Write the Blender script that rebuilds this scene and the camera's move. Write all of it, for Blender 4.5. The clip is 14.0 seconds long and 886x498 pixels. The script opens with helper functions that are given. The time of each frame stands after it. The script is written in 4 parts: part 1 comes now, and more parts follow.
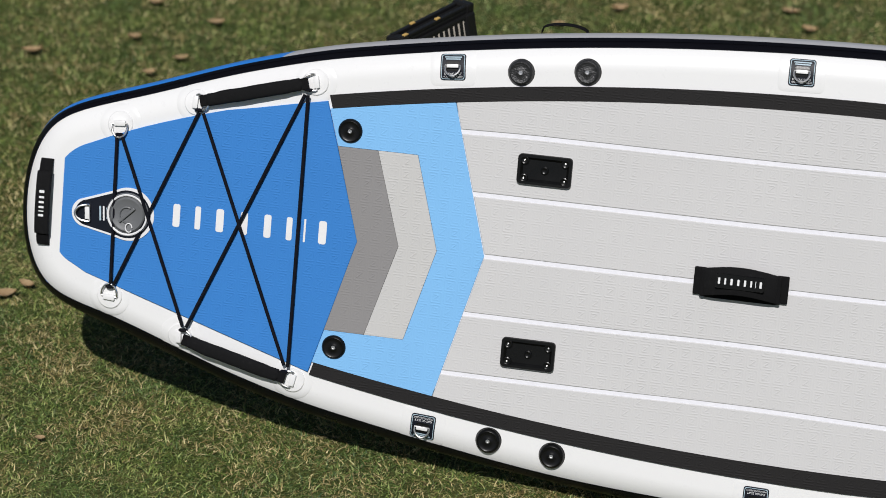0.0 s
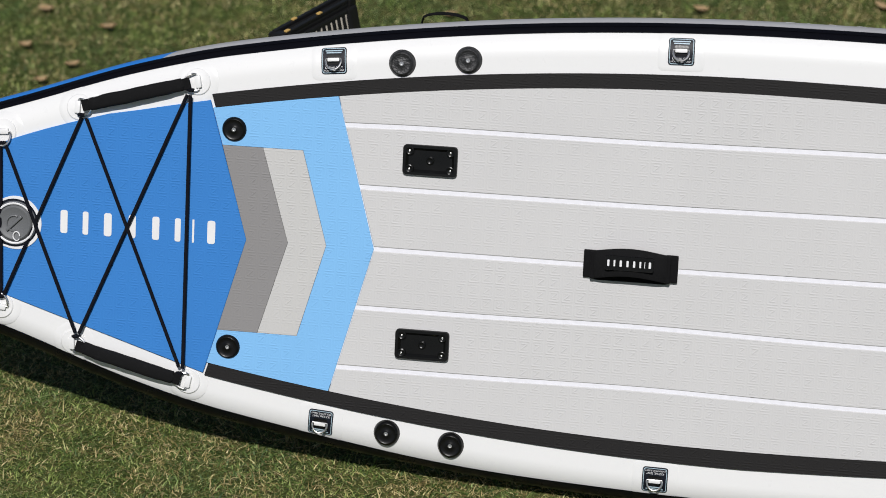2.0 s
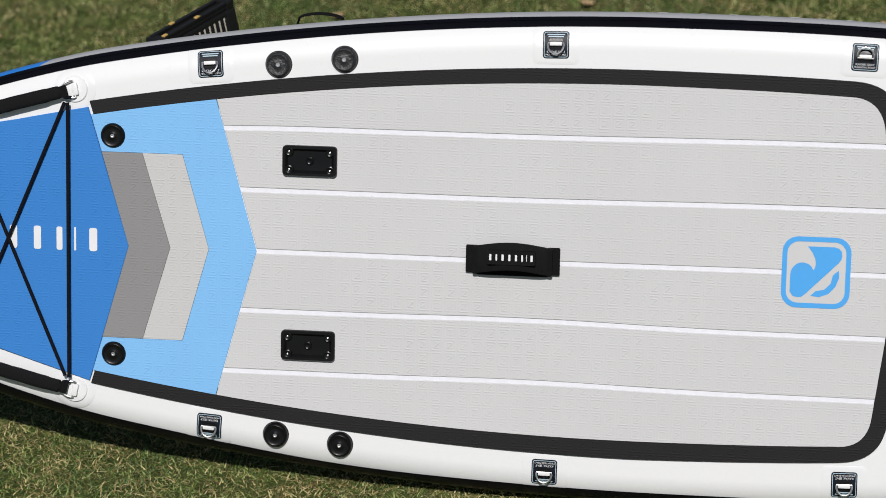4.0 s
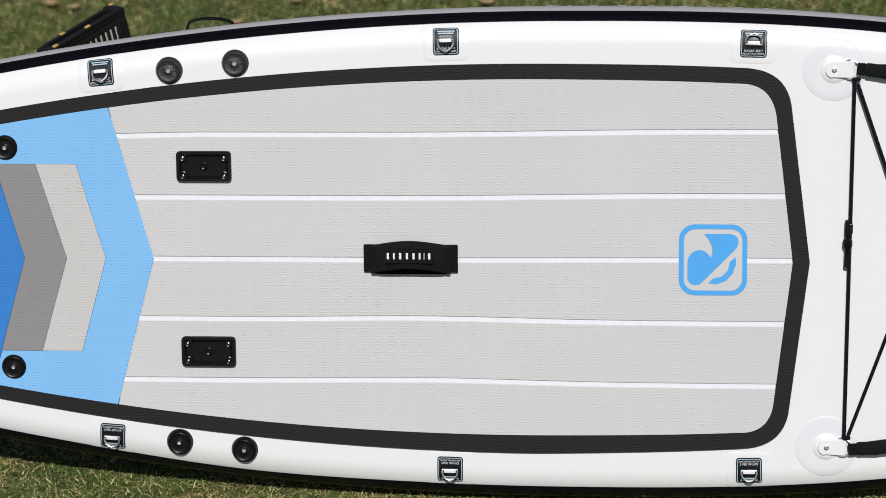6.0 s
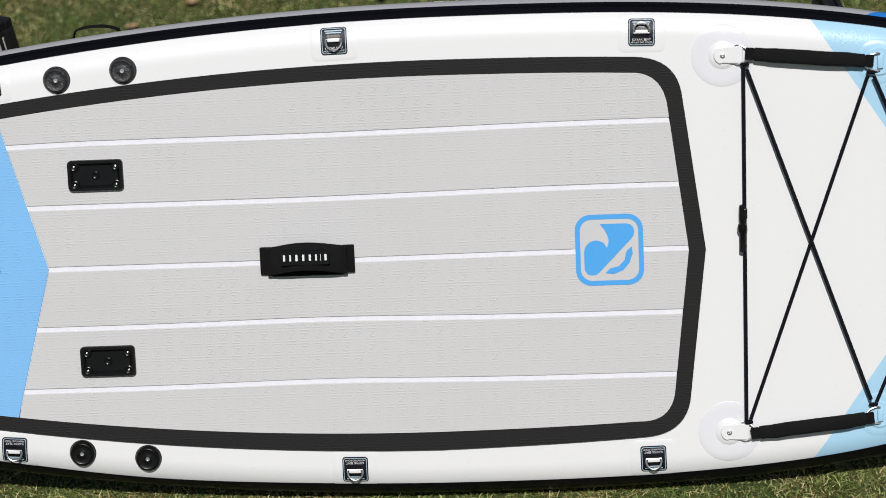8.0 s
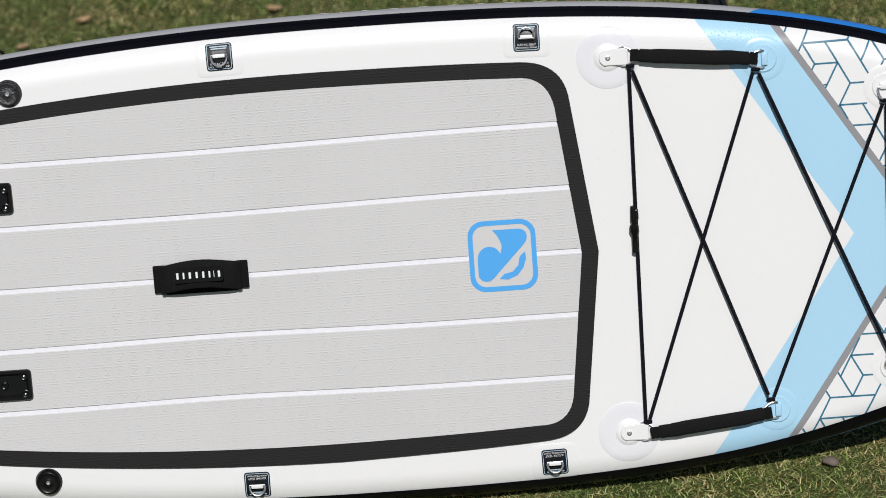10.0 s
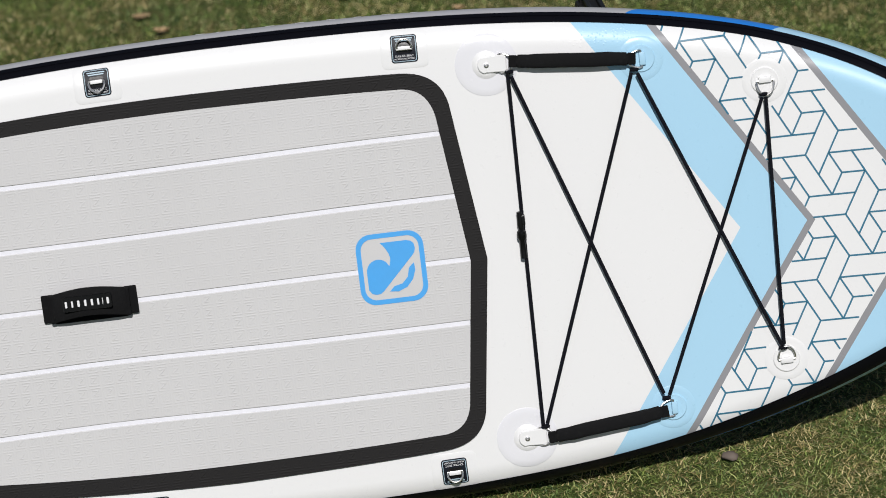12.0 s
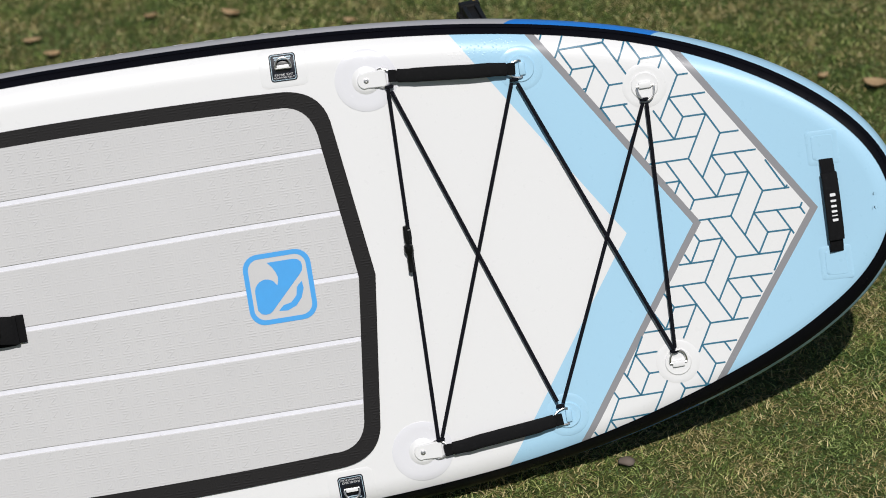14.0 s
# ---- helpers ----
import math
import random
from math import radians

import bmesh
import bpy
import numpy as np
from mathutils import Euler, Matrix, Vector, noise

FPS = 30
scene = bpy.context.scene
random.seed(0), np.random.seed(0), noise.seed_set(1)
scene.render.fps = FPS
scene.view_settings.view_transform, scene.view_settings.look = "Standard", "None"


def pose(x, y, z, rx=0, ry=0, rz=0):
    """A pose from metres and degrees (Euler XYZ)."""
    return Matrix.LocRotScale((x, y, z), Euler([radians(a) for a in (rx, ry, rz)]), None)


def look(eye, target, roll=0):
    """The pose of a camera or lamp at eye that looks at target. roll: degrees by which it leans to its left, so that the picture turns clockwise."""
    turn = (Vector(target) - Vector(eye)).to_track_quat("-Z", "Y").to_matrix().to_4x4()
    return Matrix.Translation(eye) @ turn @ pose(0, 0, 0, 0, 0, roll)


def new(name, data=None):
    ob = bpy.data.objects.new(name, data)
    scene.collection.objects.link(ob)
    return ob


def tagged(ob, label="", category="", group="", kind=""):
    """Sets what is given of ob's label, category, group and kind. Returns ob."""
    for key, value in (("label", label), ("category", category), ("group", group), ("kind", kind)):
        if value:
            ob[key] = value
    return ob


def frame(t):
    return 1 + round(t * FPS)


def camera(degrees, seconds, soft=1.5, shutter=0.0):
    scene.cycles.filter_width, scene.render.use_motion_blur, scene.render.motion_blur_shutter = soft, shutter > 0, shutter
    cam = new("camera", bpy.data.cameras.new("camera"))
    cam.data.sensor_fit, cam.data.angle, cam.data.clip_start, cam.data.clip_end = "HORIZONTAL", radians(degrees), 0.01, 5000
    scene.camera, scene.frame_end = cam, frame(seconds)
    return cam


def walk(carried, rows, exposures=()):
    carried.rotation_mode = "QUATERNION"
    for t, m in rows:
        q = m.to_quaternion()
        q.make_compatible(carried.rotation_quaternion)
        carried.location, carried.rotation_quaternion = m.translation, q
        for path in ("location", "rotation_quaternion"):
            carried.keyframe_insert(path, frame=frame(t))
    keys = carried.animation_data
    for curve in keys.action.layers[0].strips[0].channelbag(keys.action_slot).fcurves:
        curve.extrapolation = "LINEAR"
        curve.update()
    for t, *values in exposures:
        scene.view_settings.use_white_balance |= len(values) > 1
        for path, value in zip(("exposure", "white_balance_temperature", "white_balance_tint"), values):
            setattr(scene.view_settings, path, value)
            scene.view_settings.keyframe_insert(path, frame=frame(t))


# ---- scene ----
# ---- camera ----
K = 0.95            # metres per unit of the board's own frame
LEAN_BACK = 18.24   # degrees by which the board leans back from upright


def board_pose(scale=True):
    m = Matrix.Translation((-1.65 * K, 0.1574 * K, 0.478 * K)) @ pose(0, 0, 0, -LEAN_BACK, 0, 0)
    return m @ Matrix.Diagonal((K, K, K, 1)) if scale else m


cam = camera(20.0, 14.0, soft=0.9)
cam.data.dof.use_dof = True
cam.data.dof.focus_distance = 4.7
cam.data.dof.aperture_fstop = 3.8
# seconds, x, y, z, turn about x, y, z in the board's own frame
PATH = [
    (0.0, 1.7959, -4.8211, 0.9086, 79.5154, -4.7814, 11.1942),
    (0.5, 1.8178, -4.8149, 0.9065, 79.5227, -4.2024, 10.6944),
    (1.0, 1.8386, -4.8093, 0.9059, 79.5386, -3.6396, 10.2177),
    (1.5, 1.8581, -4.8053, 0.9050, 79.5541, -3.0668, 9.6891),
    (2.0, 1.8762, -4.8028, 0.9048, 79.5551, -2.5878, 9.1857),
    (2.5, 1.8942, -4.8023, 0.9049, 79.5564, -2.1834, 8.6848),
    (3.0, 1.9136, -4.8017, 0.9056, 79.5569, -1.8749, 8.1022),
    (5.5, 2.0012, -4.8007, 0.8782, 79.9597, 0.1787, 5.6759),
    (6.0, 2.0149, -4.7931, 0.8796, 79.8970, 0.5985, 5.1495),
    (6.5, 2.0277, -4.7867, 0.8824, 79.8333, 1.0484, 4.6292),
    (7.0, 2.0400, -4.7814, 0.8857, 79.7577, 1.5350, 4.0956),
    (7.5, 2.0527, -4.7781, 0.8893, 79.6748, 2.0221, 3.5515),
    (8.0, 2.0650, -4.7743, 0.8928, 79.5988, 2.4575, 3.0226),
    (10.5, 2.1263, -4.7689, 0.9046, 79.5148, 4.7996, 0.1830),
    (11.0, 2.1427, -4.7666, 0.9033, 79.5087, 5.4536, -0.4132),
    (11.5, 2.1598, -4.7648, 0.9027, 79.5315, 6.0791, -0.9744),
    (12.0, 2.1780, -4.7627, 0.9023, 79.5250, 6.7223, -1.4862),
    (12.5, 2.1970, -4.7611, 0.9036, 79.5315, 7.1202, -1.9400),
    (13.0, 2.2169, -4.7599, 0.9059, 79.5015, 7.4970, -2.4200),
    (13.5, 2.2379, -4.7584, 0.9087, 79.4387, 7.9768, -2.9735),
    (14.0, 2.2585, -4.7556, 0.9117, 79.3408, 8.6022, -3.5268),
]
walk(cam, [(t, board_pose(False) @ pose(K * x, K * y, K * z, rx, ry, rz)) for t, x, y, z, rx, ry, rz in PATH])

# ---- light ----
SUN_TO = Vector((0.03, -0.65, 0.755)).normalized()
world = bpy.data.worlds.new("sky")
scene.world = world
world.use_nodes = True
wn = world.node_tree
sky = wn.nodes.new("ShaderNodeTexSky")
sky.sky_type = "NISHITA"
sky.sun_disc = False
sky.sun_elevation = math.asin(SUN_TO.z)
sky.sun_rotation = math.atan2(SUN_TO.x, SUN_TO.y)
wn.links.new(sky.outputs[0], wn.nodes["Background"].inputs[0])
wn.nodes["Background"].inputs[1].default_value = 0.038
sun = bpy.data.lights.new("sun", "SUN")
sun.energy, sun.angle, sun.color = 3.62, radians(0.53), (1.0, 0.975, 0.968)
sun_ob = new("sun", sun)
sun_ob.matrix_world = look((0, -4, 6), Vector((0, -4, 6)) - SUN_TO)
scene.view_settings.exposure = 0.0


# ---- materials ----
class Nodes:
    """Short hand for building a node material."""

    def __init__(self, name):
        self.mat = bpy.data.materials.new(name)
        self.mat.use_nodes = True
        self.t = self.mat.node_tree
        self.bsdf = self.t.nodes["Principled BSDF"]

    def node(self, kind, **props):
        n = self.t.nodes.new(kind)
        for k, v in props.items():
            setattr(n, k, v)
        return n

    def link(self, a, b):
        self.t.links.new(a, b)

    def put(self, value, socket):
        if isinstance(value, (int, float, tuple)):
            socket.default_value = value
        else:
            self.link(value, socket)

    def math(self, op, a, b=0.0, c=0.0):
        n = self.node("ShaderNodeMath", operation=op)
        for i, v in enumerate((a, b, c)):
            self.put(v, n.inputs[i])
        return n.outputs[0]

    def coords(self, kind="Object"):
        return self.node("ShaderNodeTexCoord").outputs[kind]

    def xyz(self, vec):
        n = self.node("ShaderNodeSeparateXYZ")
        self.link(vec, n.inputs[0])
        return n.outputs

    def noise(self, scale, detail=4.0, rough=0.55, vec=None):
        n = self.node("ShaderNodeTexNoise")
        n.inputs["Scale"].default_value, n.inputs["Detail"].default_value, n.inputs["Roughness"].default_value = scale, detail, rough
        self.link(vec if vec is not None else self.coords(), n.inputs["Vector"])
        return n.outputs["Fac"]

    def mix(self, fac, a, b, blend="MIX"):
        n = self.node("ShaderNodeMix", data_type="RGBA", blend_type=blend)
        self.put(fac, n.inputs[0])
        self.put(a, n.inputs[6])
        self.put(b, n.inputs[7])
        return n.outputs[2]

    def ramp(self, fac, stops, mode="LINEAR"):
        n = self.node("ShaderNodeValToRGB")
        n.color_ramp.interpolation = mode
        el = n.color_ramp.elements
        while len(el) < len(stops):
            el.new(0.5)
        for e, (p, c) in zip(el, stops):
            e.position = p
            e.color = c if len(c) == 4 else (*c, 1)
        self.link(fac, n.inputs[0])
        return n.outputs[0]

    def span(self, v, lo, hi, a=0.0, b=1.0):
        n = self.node("ShaderNodeMapRange")
        for i, q in enumerate((v, lo, hi, a, b)):
            self.put(q, n.inputs[i])
        return n.outputs[0]

    def bump(self, height, dist, strength=1.0, prev=None):
        n = self.node("ShaderNodeBump")
        n.inputs["Strength"].default_value, n.inputs["Distance"].default_value = strength, dist
        self.link(height, n.inputs["Height"])
        if prev is not None:
            self.link(prev, n.inputs["Normal"])
        return n.outputs[0]

    def done(self, color, rough=0.5, normal=None, metal=0.0, spec=0.5, **more):
        b = self.bsdf
        self.put(color if not isinstance(color, tuple) or len(color) == 4 else (*color, 1), b.inputs["Base Color"])
        self.put(rough, b.inputs["Roughness"])
        self.put(metal, b.inputs["Metallic"])
        self.put(spec, b.inputs["Specular IOR Level"])
        for k, v in more.items():
            self.put(v, b.inputs[k.replace("_", " ").title()])
        if normal is not None:
            self.link(normal, b.inputs["Normal"])
        return self.mat


def c4(r, g, b):
    return (r, g, b, 1.0)


def pvc(name, color, rough=0.32):
    """Coated drop-stitch fabric: a smooth skin with a faint weave and soft scuffs."""
    n = Nodes(name)
    big = n.noise(3.0, 3)
    fine = n.noise(900.0, 2)
    scuff = n.noise(60.0, 5, 0.7)
    col = n.mix(n.span(scuff, 0.45, 0.8, 0.0, 0.10), c4(*color), c4(*[q * 0.86 for q in color]))
    rg = n.span(scuff, 0.3, 0.7, rough - 0.05, rough + 0.1)
    nm = n.bump(fine, 0.0003, 0.25)
    nm = n.bump(big, 0.004, 0.25, nm)
    return n.done(col, rg, nm)


def nose_print():
    """White skin with the printed chevrons of the nose, by distance along the board."""
    n = Nodes("printed_pvc")
    x, y, z = n.xyz(n.coords())
    t = n.math("ADD", x, n.math("MULTIPLY", n.math("ABSOLUTE", z), 0.685))
    t = n.math("SUBTRACT", t, n.math("MULTIPLY", n.math("MAXIMUM", z, 0.0), 0.03))
    white, blue, grey = c4(0.77, 0.77, 0.76), c4(0.385, 0.625, 0.785), c4(0.27, 0.27, 0.28)
    f = n.span(t, 2.5, 3.5)
    col = n.ramp(f, [(0.0, white), (0.272, blue), (0.400, grey), (0.416, white), (0.6225, grey), (0.638, blue)], "CONSTANT")
    scuff = n.noise(60.0, 5, 0.7)
    col = n.mix(n.span(scuff, 0.45, 0.8, 0.0, 0.08), col, n.mix(1.0, col, c4(0.86, 0.86, 0.84), "MULTIPLY"))
    rg = n.span(scuff, 0.3, 0.7, 0.25, 0.37)
    nm = n.bump(n.noise(900.0, 2), 0.0003, 0.2)
    nm = n.bump(n.noise(3.0, 3), 0.004, 0.25, nm)
    # small blisters in the skin near the rail of the nose
    v = n.node("ShaderNodeTexVoronoi")
    v.inputs["Scale"].default_value = 165.0
    n.link(n.coords(), v.inputs["Vector"])
    dots = n.math("MULTIPLY", n.span(v.outputs["Distance"], 0.0, 0.35, 1.0, 0.0),
                  n.math("MULTIPLY", n.math("MULTIPLY", n.span(x, 2.4, 2.6), n.span(z, 0.30, 0.34)), n.span(n.noise(5.0, 2), 0.45, 0.55)))
    nm = n.bump(dots, 0.0010, 0.6, nm)
    return n.done(col, rg, nm, spec=0.31)


def hull_print():
    n = Nodes("hull_pvc")
    x, y, z = n.xyz(n.coords())
    t = n.math("ADD", x, n.math("MULTIPLY", y, -0.9))
    f = n.span(t, 0.0, 4.0)
    blue, grey, light = c4(0.02, 0.21, 0.68), c4(0.42, 0.42, 0.43), c4(0.385, 0.625, 0.785)
    col = n.ramp(f, [(0.0, blue), (0.128, grey), (0.640, blue), (0.709, light)], "CONSTANT")
    col = n.mix(n.span(n.noise(40.0, 4), 0.4, 0.8, 0.0, 0.2), col, n.mix(1.0, col, c4(0.75, 0.74, 0.7), "MULTIPLY"))
    return n.done(col, 0.38, n.bump(n.noise(700.0, 2), 0.0003, 0.3))


def foam(name, color, rough=0.72, dirt=0.12):
    """Embossed foam deck: rows of small rounded squares, each with a slanted stroke."""
    n = Nodes(name)
    pitch = 0.0265
    x, y, z = n.xyz(n.coords())
    col_i = n.math("DIVIDE", x, pitch)
    row_i = n.math("DIVIDE", z, pitch)
    wob = n.noise(1.3, 2)
    u = n.math("SUBTRACT", n.math("FRACT", col_i), 0.5)
    v = n.math("SUBTRACT", n.math("FRACT", row_i), 0.5)
    au, av = n.math("ABSOLUTE", u), n.math("ABSOLUTE", v)
    box = n.math("MAXIMUM", au, av)
    six = n.math("POWER", n.math("ADD", n.math("POWER", au, 6.0), n.math("POWER", av, 6.0)), 1.0 / 6.0)
    ring = n.span(n.math("ABSOLUTE", n.math("SUBTRACT", six, 0.40)), 0.02, 0.07, 0.9, 0.0)
    ring = n.math("MULTIPLY", ring, n.span(av, 0.30, 0.40, 0.30, 1.0))
    diag = n.math("ABSOLUTE", n.math("SUBTRACT", u, v))
    stroke = n.math("MULTIPLY", n.span(diag, 0.03, 0.10, 1.0, 0.0), n.span(box, 0.20, 0.24, 1.0, 0.0))
    bars = n.math("MULTIPLY", n.span(n.math("ABSOLUTE", n.math("SUBTRACT", av, 0.20)), 0.02, 0.06, 0.8, 0.0), n.span(au, 0.18, 0.23, 1.0, 0.0))
    height = n.math("MAXIMUM", n.math("MAXIMUM", ring, stroke), bars)
    worn = n.math("MULTIPLY", n.span(n.noise(4.0, 3), 0.35, 0.65, 0.45, 1.0), n.span(n.noise(48.0, 3, 0.7), 0.36, 0.62, 0.12, 1.0))
    height = n.math("MULTIPLY", height, worn)
    grain = n.noise(1500.0, 2)
    nm = n.bump(grain, 0.0004, 0.35)
    nm = n.bump(height, 0.0009, 0.62, nm)
    nm = n.bump(wob, 0.01, 0.3, nm)
    blot = n.noise(5.0, 5, 0.6)
    col = n.mix(n.span(blot, 0.4, 0.75, 0.0, dirt), c4(*color), c4(*[q * 0.72 for q in color]))
    col = n.mix(n.span(grain, 0.3, 0.7, 0.0, 0.14), col, n.mix(1.0, col, c4(0.6, 0.6, 0.6), "MULTIPLY"))
    return n.done(col, rough, nm, spec=0.3)


def plain(name, color, rough=0.5, metal=0.0, grain=400.0, depth=0.0003, vary=0.15, spec=0.5):
    n = Nodes(name)
    f = n.noise(grain, 3)
    g = n.noise(grain / 12.0, 4)
    col = n.mix(n.span(g, 0.35, 0.7, 0.0, vary), c4(*color), c4(*[q * 0.6 for q in color]))
    return n.done(col, n.span(g, 0.3, 0.7, max(rough - 0.08, 0.03), rough + 0.08), n.bump(f, depth, 0.4), metal, spec)


def webbing(name, color):
    n = Nodes(name)
    w = n.node("ShaderNodeTexWave")
    w.inputs["Scale"].default_value, w.inputs["Distortion"].default_value = 160.0, 0.4
    n.link(n.coords(), w.inputs["Vector"])
    fuzz = n.noise(1200.0, 3)
    nm = n.bump(fuzz, 0.0005, 0.6, n.bump(w.outputs["Fac"], 0.0005, 0.5))
    lint = n.span(n.noise(90.0, 6, 0.75), 0.55, 0.8, 0.0, 0.25)
    return n.done(n.mix(lint, c4(*color), c4(0.04, 0.04, 0.042)), 0.9, nm, spec=0.15)


M = {
    "print": nose_print(),
    "hull": hull_print(),
    "white": pvc("white_pvc", (0.77, 0.77, 0.76)),
    "patch": pvc("white_patch", (0.77, 0.77, 0.76), 0.3),
    "patch_blue": pvc("light_blue_patch", (0.385, 0.625, 0.785), 0.28),
    "seam": plain("black_rail_tape", (0.004, 0.004, 0.006), 0.32, grain=300, vary=0.3, spec=0.16),
    "grey": foam("light_grey_foam", (0.597, 0.592, 0.586)),
    "pale": foam("pale_grey_foam", (0.55, 0.545, 0.53)),
    "dark_grey": foam("mid_grey_foam", (0.255, 0.248, 0.246)),
    "blue": foam("royal_blue_foam", (0.036, 0.205, 0.565)),
    "light_blue": foam("sky_blue_foam", (0.215, 0.49, 0.82)),
    "black_foam": foam("black_foam", (0.0115, 0.0105, 0.0105)),
    "groove": plain("white_groove_foam", (0.78, 0.78, 0.82), 0.7, grain=900),
    "plastic": plain("black_plastic", (0.005, 0.005, 0.005), 0.30, grain=220, spec=0.28),
    "rough_plastic": plain("scuffed_black_plastic", (0.020, 0.020, 0.021), 0.36, grain=300, depth=0.0042, vary=0.5),
    "web": webbing("black_webbing", (0.006, 0.006, 0.0065)),
    "neoprene": webbing("black_neoprene", (0.008, 0.008, 0.0085)),
    "cord": webbing("black_shock_cord", (0.005, 0.0055, 0.009)),
    "steel": plain("stainless_steel", (0.72, 0.71, 0.70), 0.36, 1.0, grain=90, vary=0.1),
    "label": plain("navy_black_label", (0.005, 0.007, 0.013), 0.45, spec=0.25),
    "ink_white": plain("white_ink", (0.78, 0.78, 0.78), 0.5),
    "ink_pale": plain("pale_blue_ink", (0.42, 0.55, 0.62), 0.5),
    "ink_cyan": plain("bright_blue_ink", (0.07, 0.37, 0.79), 0.5),
    "ink_teal": plain("teal_ink", (0.038, 0.165, 0.255), 0.4),
    "valve": plain("grey_valve_plastic", (0.14, 0.145, 0.15), 0.45, grain=120, vary=0.35),
    "clear": pvc("clear_white_disc", (0.74, 0.74, 0.76), 0.2),
    "trestle": plain("black_moulded_plastic", (0.011, 0.011, 0.011), 0.42, grain=160, vary=0.4, spec=0.3),
    "slit_strip": plain("pale_slit_fill", (0.55, 0.50, 0.42), 0.5),
    "dot": plain("yellow_grip", (0.55, 0.36, 0.11), 0.6),
    "bark": plain("brown_pod", (0.150, 0.118, 0.095), 0.8, grain=200, depth=0.002, vary=0.5),
}


# ---- mesh helpers ----
def part(name, bm, material, parent=None, label="", m=None, smooth=None):
    """One mesh object from a bmesh or a ready mesh, under a thing or a part."""
    if isinstance(bm, bpy.types.Mesh):
        me = bm
    else:
        me = bpy.data.meshes.new(name)
        bm.normal_update()
        bm.to_mesh(me)
        bm.free()
        me.materials.append(material)
        if smooth is not None:
            me.shade_smooth() if smooth else me.shade_flat()
            if smooth:
                me.set_sharp_from_angle(angle=radians(38))
    ob = new(name, me)
    if parent is not None:
        ob.parent = parent
    if m is not None:
        ob.matrix_basis = m
    if label:
        ob["label"] = label
    return ob


def tube(points, r, seg=10, bm=None, closed=False):
    """A round bar along a line of points."""
    bm = bm or bmesh.new()
    pts = [Vector(p) for p in points]
    n = len(pts)
    rings = []
    up = None
    for i, p in enumerate(pts):
        a, b = pts[(i - 1) % n if closed else max(i - 1, 0)], pts[(i + 1) % n if closed else min(i + 1, n - 1)]
        d = (b - a).normalized()
        if up is None:
            up = d.orthogonal().normalized()
        up = (up - d * up.dot(d)).normalized()
        side = d.cross(up)
        rings.append([bm.verts.new(p + (up * math.cos(q) + side * math.sin(q)) * r) for q in (2 * math.pi * k / seg for k in range(seg))])
    for i in range(n if closed else n - 1):
        A, B = rings[i], rings[(i + 1) % n]
        for k in range(seg):
            bm.faces.new((A[k], A[(k + 1) % seg], B[(k + 1) % seg], B[k]))
    if not closed:
        bm.faces.new(rings[0][::-1])
        bm.faces.new(rings[-1])
    bmesh.ops.recalc_face_normals(bm, faces=bm.faces)
    return bm


def slab(outline, lo, hi, edge=0.001, bm=None, axis="h"):
    """A flat plate with a chamfered upper rim: outline (u, v), from height lo to hi, in local u, v, h."""
    bm = bm or bmesh.new()
    pts = [Vector((u, v)) for u, v in outline]
    area = sum(a.x * b.y - b.x * a.y for a, b in zip(pts, pts[1:] + pts[:1]))
    if area < 0:
        pts.reverse()
    n = len(pts)
    inner = []
    for i, p in enumerate(pts):
        d0, d1 = (p - pts[i - 1]).normalized(), (pts[(i + 1) % n] - p).normalized()
        n0, n1 = Vector((-d0.y, d0.x)), Vector((-d1.y, d1.x))
        k = (n0 + n1)
        k = k / max(k.dot(k) / 2, 0.35)
        inner.append(p + k * edge)
    low = [bm.verts.new((p.x, p.y, lo)) for p in pts]
    mid = [bm.verts.new((p.x, p.y, hi - edge)) for p in pts]
    top = [bm.verts.new((p.x, p.y, hi)) for p in inner]
    for i in range(n):
        j = (i + 1) % n
        bm.faces.new((low[i], low[j], mid[j], mid[i]))
        bm.faces.new((mid[i], mid[j], top[j], top[i]))
    f = bm.faces.new(top)
    g = bm.faces.new(low[::-1])
    f.normal_update()
    g.normal_update()
    bmesh.ops.triangulate(bm, faces=[f, g])
    return bm


def rounded(w, d, r, n=5, cu=0.0, cv=0.0):
    """Outline of a rounded rectangle."""
    out = []
    for sx, sy, a0 in ((1, 1, 0), (-1, 1, 90), (-1, -1, 180), (1, -1, 270)):
        for k in range(n + 1):
            a = radians(a0 + 90 * k / n)
            out.append((cu + sx * (w / 2 - r) + r * math.cos(a), cv + sy * (d / 2 - r) + r * math.sin(a)))
    return out


def circle(r, n=28, cu=0.0, cv=0.0):
    return [(cu + r * math.cos(2 * math.pi * k / n), cv + r * math.sin(2 * math.pi * k / n)) for k in range(n)]


def turned(profile, n=32, bm=None):
    """A turned piece from a profile of (radius, height)."""
    bm = bm or bmesh.new()
    rings = []
    for r, h in profile:
        if r < 1e-6:
            rings.append([bm.verts.new((0, 0, h))])
        else:
            rings.append([bm.verts.new((r * math.cos(2 * math.pi * k / n), r * math.sin(2 * math.pi * k / n), h)) for k in range(n)])
    for A, B in zip(rings, rings[1:]):
        for k in range(n):
            a0, a1, b0, b1 = A[k % len(A)], A[(k + 1) % len(A)], B[k % len(B)], B[(k + 1) % len(B)]
            vs = [a0] + ([a1] if len(A) > 1 else []) + ([b1] if len(B) > 1 else []) + [b0]
            if len(set(vs)) > 2:
                bm.faces.new(list(dict.fromkeys(vs)))
    bmesh.ops.recalc_face_normals(bm, faces=bm.faces)
    return bm


